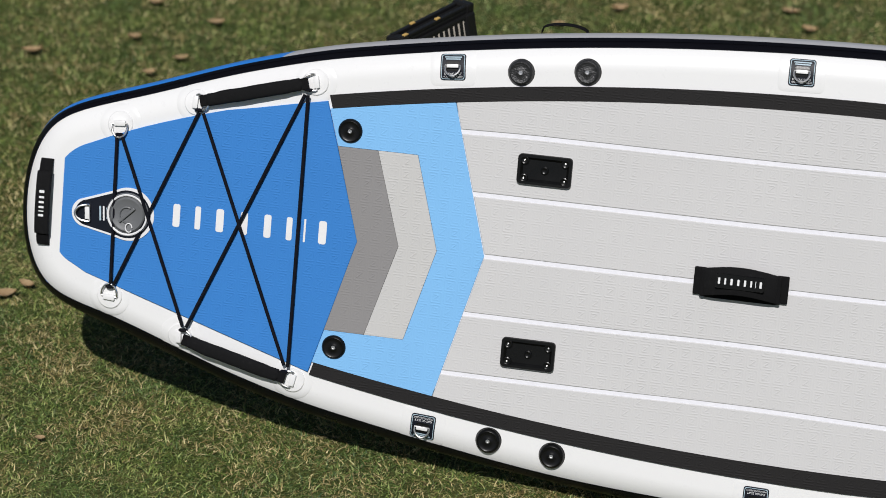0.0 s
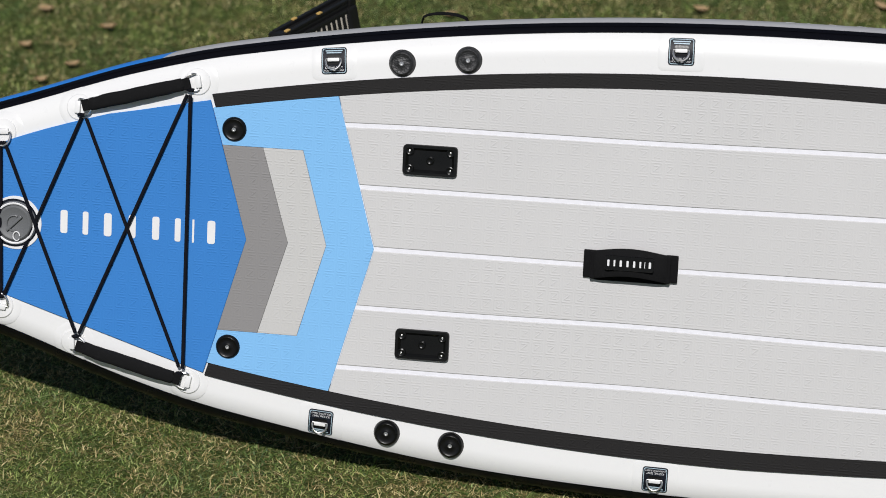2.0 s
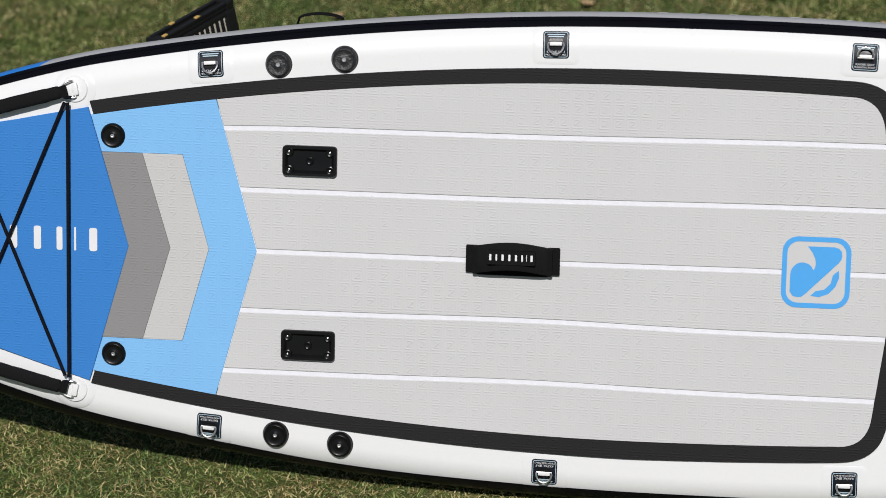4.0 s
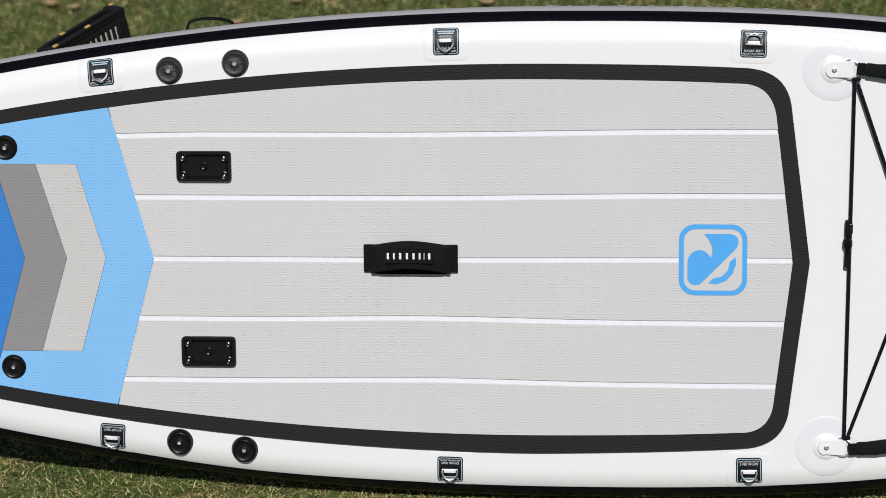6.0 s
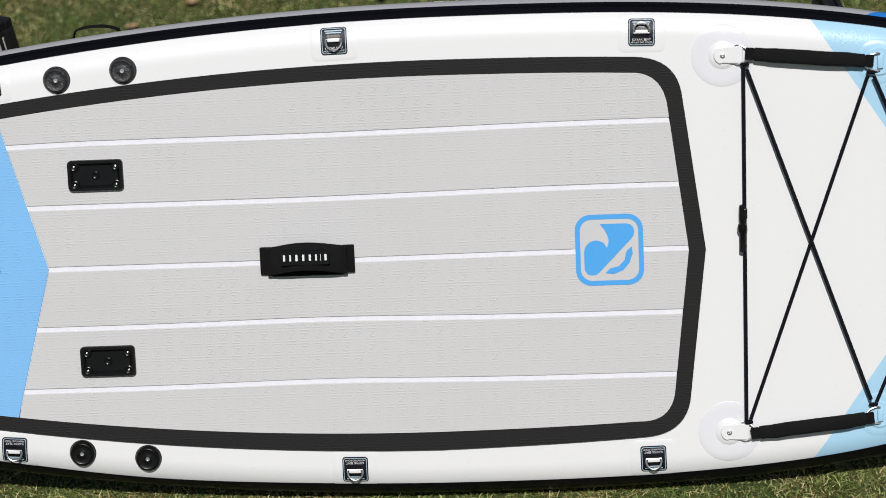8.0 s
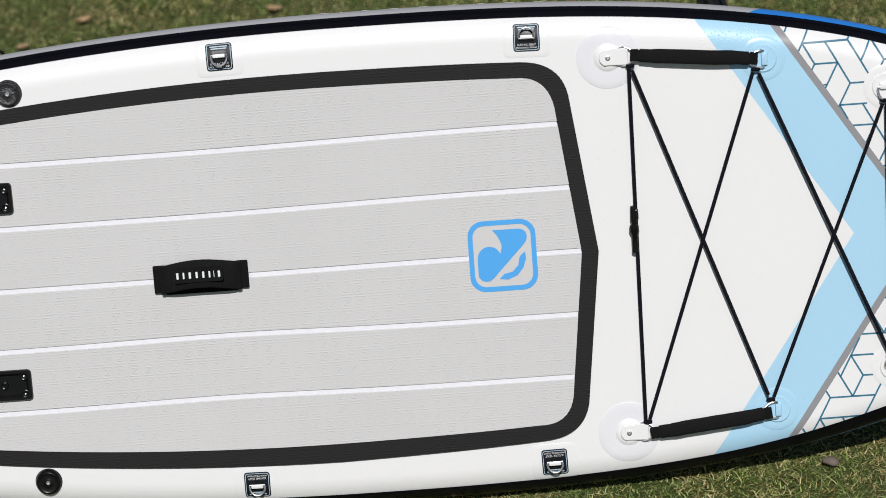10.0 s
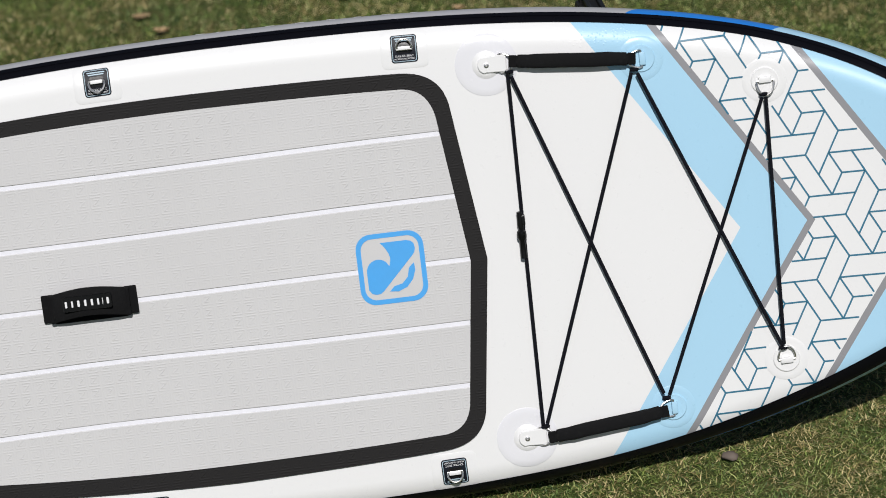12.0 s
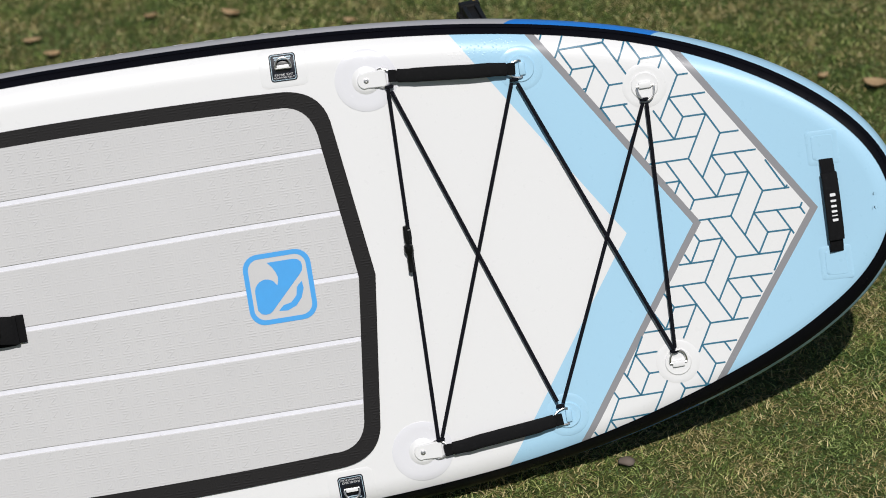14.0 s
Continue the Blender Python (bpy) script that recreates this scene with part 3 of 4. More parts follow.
def shared(key, make, mat, smooth=True):
    """Build a repeated mesh once."""
    if key not in RING:
        ob = part(key, make(), mat, smooth=smooth)
        RING[key] = ob.data
        bpy.data.objects.remove(ob)
    return RING[key]


def frame_line(w, d, r, width):
    bm = bmesh.new()
    o = dense(rounded(w, d, r, 5))
    i = [(u * (1 - 2 * width / w), v * (1 - 2 * width / d)) for u, v in o]
    vo = [bm.verts.new((u, v, 0)) for u, v in o]
    vi = [bm.verts.new((u, v, 0)) for u, v in i]
    for k in range(len(o)):
        bm.faces.new((vo[k], vo[(k + 1) % len(o)], vi[(k + 1) % len(o)], vi[k]))
    return bm


def kayak_mount(x, z, turn, ring_up):
    """A square label patch with a steel D ring held by a white strap."""
    part("mount_backing", wrap(plate(rounded(0.090, 0.076, 0.012), 0.0005, 0.0003), x, z, turn), M["patch"], board, "", smooth=True)
    ob = part("seat_mount", wrap(plate(rounded(0.0505, 0.0525, 0.006), 0.0022), x, z, turn), M["label"], board, "navy black label patch with steel ring", smooth=True)
    part("label_line", wrap(moved(frame_line(0.0462, 0.0482, 0.0045, 0.0011), pose(0, 0, 0.0025)), x, z, turn), M["ink_pale"], ob)
    tagged(part("lettering", wrap(from_mesh(SEAT_WORDS, pose(0, -0.0138, 0.0025)), x, z, turn), M["ink_white"], ob, "white printed words"), kind="stuff")
    tagged(part("lettering", wrap(from_mesh(SEAT_WORDS2, pose(0, -0.0192, 0.0025)), x, z, turn), M["ink_white"], ob), kind="stuff")
    for v, w in ((0.0190, 0.034), (0.0150, 0.030)):
        part("label_bar", wrap(slab(rounded(w, 0.0022, 0.0006, 2, 0, v), 0.0022, 0.0026, 0.0001), x, z, turn), M["ink_pale"], ob)
    m = seat(x, z, turn)
    part("ring_pad", wrap(moved(plate(rounded(0.028, 0.020, 0.004), 0.0006, 0.0002, 0.0), pose(0, 0.0015, 0.0023)), x, z, turn), M["plastic"], ob)
    flip = 180 if ring_up else 0
    part("d_ring", shared("d_ring", lambda: d_ring(0.030, 0.0175, 0.0019), M["steel"]), None, ob, "polished steel D ring", m @ pose(0, 0.000, 0.003, 0, 0, flip) @ pose(0, 0.002, 0))
    part("ring_strap", shared("ring_strap", lambda: box(0, 0.001, 0.0050, 0.0240, 0.0075, 0.0060, 0.0022), M["patch"]), None, ob, "white ring strap", m @ pose(0, 0.0, 0.0012))


def tilt_of(x):
    return math.degrees(math.atan2(half_width(x + 0.02) - half_width(x - 0.02), 0.04))


for x, z, up in ((0.908, 0.3675, False), (1.5835, 0.4265, False), (2.170, 0.421, True)):
    kayak_mount(x, z, 0.6 * tilt_of(x), up)
    kayak_mount(x, -z + 0.006, 180 - 0.45 * tilt_of(x), True)


def accessory_mount(x, z, rough):
    """A round black screw mount with a threaded steel insert."""
    prof = [(0.0255, -0.014), (0.0255, 0.003), (0.0245, 0.006), (0.022, 0.0095), (0.020, 0.0105), (0.0188, 0.0098), (0.0085, 0.0090), (0.0060, 0.0105), (0.0042, 0.0105), (0.0036, 0.0095)]
    key = "accessory_mount_worn" if rough else "accessory_mount"
    mat = M["rough_plastic"] if rough else M["plastic"]
    ob = part("accessory_mount", shared(key, lambda: turned(prof, 36), mat), None, board, "round black threaded mount", seat(x, z))
    part("insert", shared("insert", lambda: turned([(0.0040, 0.0085), (0.0040, 0.0107), (0.0024, 0.0107), (0.0024, 0.0088), (0.0, 0.0088)], 16), M["steel"]), None, ob, "steel insert")
    part("flange", shared("flange", lambda: turned([(0.0262, -0.004), (0.0268, 0.0), (0.0262, 0.0022), (0.0250, 0.003)], 36), M["plastic"]), None, ob)


for x, z in ((1.044, 0.3710), (1.174, 0.3850)):
    accessory_mount(x, z, True)
    accessory_mount(x, -z, False)
accessory_mount(0.714, 0.220, False)
accessory_mount(0.714, -0.220, False)


def rack_plate():
    """A recessed black base plate with four screw corners and a middle boss."""
    bm = bmesh.new()
    w, d, t = 0.108, 0.0600, 0.0125
    o, i, fl = rounded(w, d, 0.008, 4), rounded(w - 0.012, d - 0.012, 0.006, 4), rounded(w - 0.022, d - 0.022, 0.006, 4)
    levels = [(o, 0.0), (o, t - 0.0015), ([(u * 0.985, v * 0.97) for u, v in o], t), (i, t), (fl, 0.0065)]
    rings = [[bm.verts.new((u, v, h)) for u, v in pts] for pts, h in levels]
    for A, B in zip(rings, rings[1:]):
        for k in range(len(A)):
            bm.faces.new((A[k], A[(k + 1) % len(A)], B[(k + 1) % len(A)], B[k]))
    bm.faces.new(rings[-1])
    bmesh.ops.recalc_face_normals(bm, faces=bm.faces)
    return bm


for sgn in (1, -1):
    ob = part("rack_mount", shared("rack_mount", rack_plate, M["plastic"]), None, board, "recessed black plastic rack base", seat(1.1085, 0.1845 * sgn, 0, 0.001))
    for su in (-1, 1):
        for sv in (-1, 1):
            c = part("screw_post", shared("screw_post", lambda: turned([(0.0088, 0.003), (0.0085, 0.0118), (0.0070, 0.0124), (0.0045, 0.0112), (0.0, 0.0112)], 14), M["plastic"]), None, ob, "", pose(su * 0.0405, sv * 0.0178, 0))
            part("screw", shared("screw", lambda: turned([(0.0020, 0.010), (0.0020, 0.0120), (0.0010, 0.0123), (0.0, 0.0118)], 12), M["steel"]), None, c, "steel screw")
    part("boss", shared("boss", lambda: turned([(0.0085, 0.003), (0.0078, 0.0095), (0.0060, 0.0105), (0.0036, 0.0092), (0.0, 0.0092)], 18), M["plastic"]), None, ob)


# carrying handle in the middle
def strap_arch(length, width, height, thick, end=0.0, bow=0.0, n=24, flat=0.6):
    """A strap bowed up between two ends."""
    bm = bmesh.new()
    rows = []
    for k in range(n + 1):
        s = k / n
        u = (s - 0.5) * length
        h = height * math.sin(math.pi * s) ** flat
        side = bow * math.sin(math.pi * s)
        w = width / 2 * (1 - end * abs(2 * s - 1) ** 6)
        ring = []
        for cv, ch in ((-1, 0.15), (-0.9, 0), (0.9, 0), (1, 0.15), (1, 0.85), (0.9, 1), (0.0, 1.12), (-0.9, 1), (-1, 0.85)):
            ring.append(bm.verts.new((u, side + cv * w, h + ch * thick)))
        rows.append(ring)
    for A, B in zip(rows, rows[1:]):
        for q in range(len(A)):
            bm.faces.new((A[q], A[(q + 1) % len(A)], B[(q + 1) % len(A)], B[q]))
    bm.faces.new(rows[0])
    bm.faces.new(rows[-1][::-1])
    bmesh.ops.recalc_face_normals(bm, faces=bm.faces)
    return bm


grip = part("carry_handle", strap_arch(0.152, 0.054, 0.030, 0.009, 0.0, 0.013), M["neoprene"], board, "black padded strap carry handle", seat(1.5115, 0.004, 0, H), smooth=True)
part("handle_webbing", box(-0.080, 0, 0.004, 0.024, 0.054, 0.009, 0.0025), M["web"], grip, "", pose(0, 0.001, 0))
part("handle_webbing", box(0.080, 0, 0.004, 0.024, 0.054, 0.009, 0.0025), M["web"], grip, "", pose(0, 0.001, 0))
part("handle_anchor", box(-0.073, 0, 0.010, 0.010, 0.055, 0.012, 0.003), M["web"], grip)
part("handle_anchor", box(0.073, 0, 0.010, 0.010, 0.055, 0.012, 0.003), M["web"], grip)
# dark slab added on the deck for the shaded gap under the strap
part("handle_shade", slab(rounded(0.150, 0.046, 0.008), 0.0, 0.003, 0.0008), M["web"], grip, "dark slab for the shade under the strap", pose(0, -0.008, 0))
patch = part("handle_label", slab(rounded(0.094, 0.028, 0.004), -0.003, 0.002, 0.0006), M["plastic"], grip, "black rubber label", pose(0, 0.0120, 0.0402))
bar_word([w * 0.0092 for w in WORD], 0.0125, 0.0035, 0.45, M["ink_white"], "lettering", grip, pose(0, 0.0120, 0.0424), "white word as plain bars")


def end_handle(x, z, length, printed):
    """A narrow webbing strap across the end of the board with a padded grip."""
    m = seat(x, z, 90)
    ob = part("end_handle", strap_arch(length, 0.026, 0.014, 0.005), M["web"], board, "black webbing end handle", m, smooth=True)
    part("grip_sleeve", strap_arch(length * 0.72, 0.030, 0.006, 0.010), M["neoprene"], ob, "", pose(0, 0, 0.009), smooth=True)
    if printed:
        bar_word([0.011, 0.008, 0.008, 0.008, 0.004, 0.009], 0.011, 0.0022, 0.55, M["ink_white"], "lettering", ob, pose(0, 0, 0.0275, 0, 0, 180), "white word as plain bars")
    return ob


end_handle(3.165, 0.001, 0.182, True)
end_handle(0.092, 0.008, 0.178, True)
for z in (0.114, -0.112):
    part("handle_patch", wrap(plate(rounded(0.060, 0.066, 0.006), 0.0005, 0.0003), 3.162, z), M["patch_blue"], board, "light blue welded handle patch", smooth=True)
    part("handle_patch", wrap(plate(rounded(0.040, 0.048, 0.005), 0.0010, 0.0006), 3.162, z), M["patch_blue"], board, "", smooth=True)

# inflation valve
valve_plate = []
for k in range(33):
    a = radians(-115 + 230 * k / 32)
    valve_plate.append((0.013 + 0.0545 * math.cos(a), 0.0545 * math.sin(a)))
for k in range(17):
    a = radians(115 + 130 * k / 16)
    valve_plate.append((-0.077 + 0.030 * math.cos(a), 0.030 * math.sin(a)))
vm = seat(0.255, 0.000, 4, H - 0.001)
vp = part("valve_plate", slab(valve_plate, 0, 0.0022, 0.0005), M["ink_white"], board, "teardrop valve plate with white rim", vm)
small = [(u * 0.915 - 0.0012, v * 0.90) for u, v in valve_plate]
part("valve_label", slab(small, 0, 0.0006, 0.0002), M["label"], vp, "black valve label", pose(0, 0, 0.0022))
valve = part("valve", turned([(0.044, 0.002), (0.045, 0.006), (0.043, 0.009), (0.039, 0.009), (0.037, 0.006), (0.036, 0.0085), (0.033, 0.011), (0.030, 0.0105), (0.026, 0.0085), (0.0, 0.0085)], 40), M["valve"], board, "grey screw-top inflation valve", vm @ pose(0.013, 0, 0), smooth=True)
part("valve_ring", turned([(0.0405, 0.0088), (0.0425, 0.0102), (0.0405, 0.0108), (0.0385, 0.0098)], 40), M["ink_white"], valve, "white ring")
part("cap_rib", box(0, 0, 0.011, 0.044, 0.006, 0.006, 0.002, rot=pose(0, 0, 0, 0, 0, 40)), M["valve"], valve)
part("cap_rib", tube([(0.016 * math.cos(radians(a)), 0.016 * math.sin(radians(a)), 0.010) for a in range(60, 300, 20)], 0.0022, 6), M["valve"], valve)
part("leash", tube([(0.004 + 0.007 * math.cos(radians(a)), -0.026 + 0.009 * math.sin(radians(a)), 0.012) for a in range(0, 340, 20)], 0.0013, 6), M["ink_white"], valve, "white retaining loop")
for i, w in enumerate((0.030, 0.030, 0.024)):
    part("label_bar", slab(rounded(0.0035, w, 0.001, 2), 0, 0.0005, 0.0001), M["ink_white" if i == 1 else "ink_pale"], vp, "", pose(-0.046 + i * 0.0075, 0, 0.0026))
vr = part("leash_ring", d_ring(0.034, 0.026, 0.0024), M["steel"], vp, "steel D ring", pose(-0.068, 0.0, 0.003, 0, 0, -90), smooth=True)
part("ring_strap", box(-0.072, 0, 0.006, 0.010, 0.026, 0.008, 0.0025), M["patch"], vp, "white ring strap", smooth=True)


# bungee rings, patches and side grab handles
def welded_disc(x, z, mat):
    bm = wrap(plate(circle(0.043, 36), 0.0006, 0.0004), x, z)
    ob = part("ring_patch", bm, M[mat], board, "round welded ring patch", smooth=True)
    inner_disc = turned([(0.0265, -0.002), (0.0262, 0.0022), (0.0245, 0.0034), (0.020, 0.0030), (0.010, 0.0032), (0.0, 0.0034)], 32)
    part("inner_disc", wrap(inner_disc, x, z), M[mat], ob, "", smooth=True)
    return ob


def bungee_ring(x, z, turn, mat):
    ob = welded_disc(x, z, mat)
    part("bungee_ring", shared("bungee_ring", lambda: d_ring(0.033, 0.024, 0.0021), M["steel"]), None, ob, "polished steel D ring", seat(x, z, turn, 0.003))
    part("ring_strap", shared("ring_strap_" + mat, lambda: box(0, 0.002, 0.0055, 0.025, 0.012, 0.009, 0.003), M[mat]), None, ob, "welded ring strap", seat(x, z, turn))
    return ob


for x, z, f in ((0.239, 0.183, 4), (0.238, -0.172, 176), (2.846, 0.279, 0), (2.838, -0.268, 180)):
    bungee_ring(x, z, f, "patch")


def grab_handle(a, b):
    """A padded bar strung between two rings beside the rail."""
    pa, na = on_skin(*a)
    pb, nb = on_skin(*b)
    mid, nm = on_skin((a[0] + b[0]) / 2, (a[1] + b[1]) / 2)
    u = (pb - pa).normalized()
    nrm = (nm - u * nm.dot(u)).normalized()
    v = nrm.cross(u)
    m = Matrix((u, v, nrm)).transposed().to_4x4()
    m.translation = (pa + pb) / 2 + nrm * 0.012
    L = (pb - pa).length
    bm = bmesh.new()
    n = 22
    rows = []
    for k in range(n + 1):
        s = k / n
        edge_f = min(1.0, min(s, 1 - s) * 40) ** 0.5
        step = 1.0 if abs(s - 0.5) < 0.36 else 0.93
        w, h = 0.0138 * edge_f * step, 0.0085 * edge_f * step
        sag = 0.004 * math.sin(math.pi * s)
        wob = 0.0012 * noise.noise(Vector((s * 7, a[0] * 9, a[1] * 5)))
        rows.append([bm.verts.new(((s - 0.5) * L, wob + w * math.copysign(abs(math.cos(q)) ** 0.6, math.cos(q)), sag + h * math.copysign(abs(math.sin(q)) ** 0.7, math.sin(q)))) for q in (2 * math.pi * j / 14 for j in range(14))])
    for A, B in zip(rows, rows[1:]):
        for q in range(14):
            bm.faces.new((A[q], A[(q + 1) % 14], B[(q + 1) % 14], B[q]))
    bm.faces.new(rows[0])
    bm.faces.new(rows[-1])
    bmesh.ops.recalc_face_normals(bm, faces=bm.faces)
    ob = part("grab_handle", bm, M["neoprene"], board, "black padded grab handle between rings", m, smooth=True)
    for s in (-1, 1):
        part("handle_loop", box(s * L / 2, 0, 0.001, 0.016, 0.023, 0.006, 0.002), M["web"], ob)
    return ob


HANDLES = [((0.412, 0.249), (0.616, 0.304)), ((0.408, -0.243), (0.612, -0.293)), ((2.372, 0.374), (2.597, 0.352)), ((2.368, -0.366), (2.590, -0.342))]
for a, b in HANDLES:
    grab_handle(a, b)


for x, z, f, mat in ((0.395, 0.243, 88, "patch"), (0.636, 0.309, -78, "patch"), (0.392, -0.238, 92, "patch"), (0.632, -0.298, -102, "patch"),
                     (2.616, 0.349, -90, "patch_blue"), (2.609, -0.338, -90, "patch_blue")):
    bungee_ring(x, z, f, mat)


def disc_mount(x, z):
    """A clear round base with a screwed white tab that ends in a ring."""
    m = seat(x, z)
    ob = part("disc_mount", wrap(plate(circle(0.060, 48), 0.0010, 0.0005), x, z), M["clear"], board, "translucent round base with a white tab", smooth=True)
    part("hub", turned([(0.028, -0.004), (0.027, 0.0012), (0.022, 0.0038), (0.018, 0.0048), (0.0, 0.0048)], 32), M["patch"], ob, "", m, smooth=True)
    part("tab", slab([(0.0, 0.015), (0.034, 0.0165), (0.0385, 0.0125), (0.0385, -0.0125), (0.034, -0.0165), (0.0, -0.015)] + [(0.017 * math.cos(radians(a)), 0.017 * math.sin(radians(a))) for a in range(250, 110, -14)], 0, 0.005, 0.0015), M["patch"], ob, "white tab", m @ pose(0, 0, 0.0040))
    part("screw", turned([(0.0050, 0.0), (0.0048, 0.0025), (0.0024, 0.003), (0.0018, 0.0015), (0.0, 0.0015)], 16), M["steel"], ob, "steel screw", m @ pose(0, 0, 0.0086))
    part("tab_ring", d_ring(0.036, 0.022, 0.0021), M["steel"], ob, "steel D ring", m @ pose(0.025, 0, 0.0005, 0, 0, 90), smooth=True)


disc_mount(2.3215, 0.372)
disc_mount(2.3185, -0.364)


# shock cords, run from ring to ring
def cord(a, b, la, lb, r=0.0036):
    pa, na = on_skin(*a)
    pb, nb = on_skin(*b)
    A, B = pa + na * la, pb + nb * lb
    pts = []
    for k in range(9):
        s = k / 8
        p = A.lerp(B, s)
        floor_y = -rise(p.x) - (H if p.x < 0.745 - 0.287 * abs(p.z) else 0.0) - r
        p.y = min(p.y, floor_y)
        pts.append(p)
    part("bungee_cord", tube(pts, r, 8), M["cord"], board, "black elastic deck cord", smooth=True)


T1, T2, T3, T4, T5, T6 = (0.240, 0.158), (0.240, -0.148), (0.403, 0.225), (0.400, -0.219), (0.624, 0.289), (0.617, -0.278)
N1, N2, N3, N4, N5, N6 = (2.363, 0.350), (2.356, -0.340), (2.600, 0.326), (2.597, -0.312), (2.841, 0.250), (2.832, -0.240)
RUNS = [((0.236, 0.160), (0.241, -0.148)), ((0.248, 0.158), (0.399, -0.215)), ((0.247, -0.148), (0.403, 0.224)),
        ((0.413, 0.224), (0.616, -0.268)), ((0.406, -0.216), (0.618, 0.283)), ((0.625, 0.283), (0.624, -0.271)),
        ((2.360, 0.350), (2.352, -0.340)), ((2.366, 0.345), (2.592, -0.305)), ((2.360, -0.338), (2.594, 0.325)),
        ((2.605, 0.323), (2.830, -0.238)), ((2.603, -0.310), (2.837, 0.248)), ((2.844, 0.248), (2.834, -0.236))]
for i, (a, b) in enumerate(RUNS):
    cord(a, b, 0.011 + 0.003 * (i % 2), 0.011 + 0.003 * (i % 2))
for x, z in (T1, T2, T3, T4, T5, T6, N1, N2, N3, N4, N5, N6):
    p, nn = on_skin(x, z)
    loop = tube([p + nn * (0.009 + 0.004 * math.cos(q)) + Vector((0.006 * math.sin(q), 0, 0.004 * math.copysign(1, z))) for q in (2 * math.pi * k / 10 for k in range(10))], 0.0034, 7, closed=True)
    part("cord_loop", loop, M["cord"], board, "", smooth=True)
bm = turned([(0.0, -0.048), (0.0055, -0.046), (0.0065, -0.020), (0.005, -0.012), (0.009, -0.008), (0.0095, 0.004), (0.006, 0.010), (0.0062, 0.030), (0.0068, 0.044), (0.0, 0.046)], 14)
part("cord_lock", bm, M["plastic"], board, "black cord lock on the elastic", seat(2.352, 0.038, 0, 0.012) @ pose(0, 0, 0, 90, 0, 0) @ pose(0, 0, 0, 0, 0, 0), smooth=True)
box_bm = box(0.0055, 0, -0.030, 0.008, 0.010, 0.020, 0.002)
part("cord_clip", box_bm, M["plastic"], board, "", seat(2.352, 0.038, 0, 0.012) @ pose(0, 0, 0, 90, 0, 0))

# handle loop and lettering on the hull rail
lp = strap_arch(0.096, 0.020, 0.024, 0.0048, flat=0.26)
part("side_handle", lp, M["web"], board, "black webbing loop on the hull rail", Matrix(((1, 0, 0, 1.108), (0, 1, 0, 0.108), (0, 0, 1, half_width(1.108) - 0.012), (0, 0, 0, 1))), smooth=True)


def rail_word():
    bm = bmesh.new()
    u = 2.205
    for w in [0.9] + WORD:
        wd = w * 0.040
        n = 5
        rows = []
        for k in range(n + 1):
            a = radians(84 + 40 * k / n)
            pair = []
            for x in (u, u - wd * 0.42):
                q = half_width(x) - R + (R + 0.0006) * math.sin(a)
                pair.append(bm.verts.new((x, R - (R + 0.0006) * math.cos(a), q)))
            rows.append(pair)
        for A, B in zip(rows, rows[1:]):
            bm.faces.new((A[0], A[1], B[1], B[0]))
        u -= wd + 0.017
    bmesh.ops.recalc_face_normals(bm, faces=bm.faces)
    return bm


tagged(part("lettering", rail_word(), M["ink_white"], board, "pale word on the rail as plain bars"), kind="stuff")


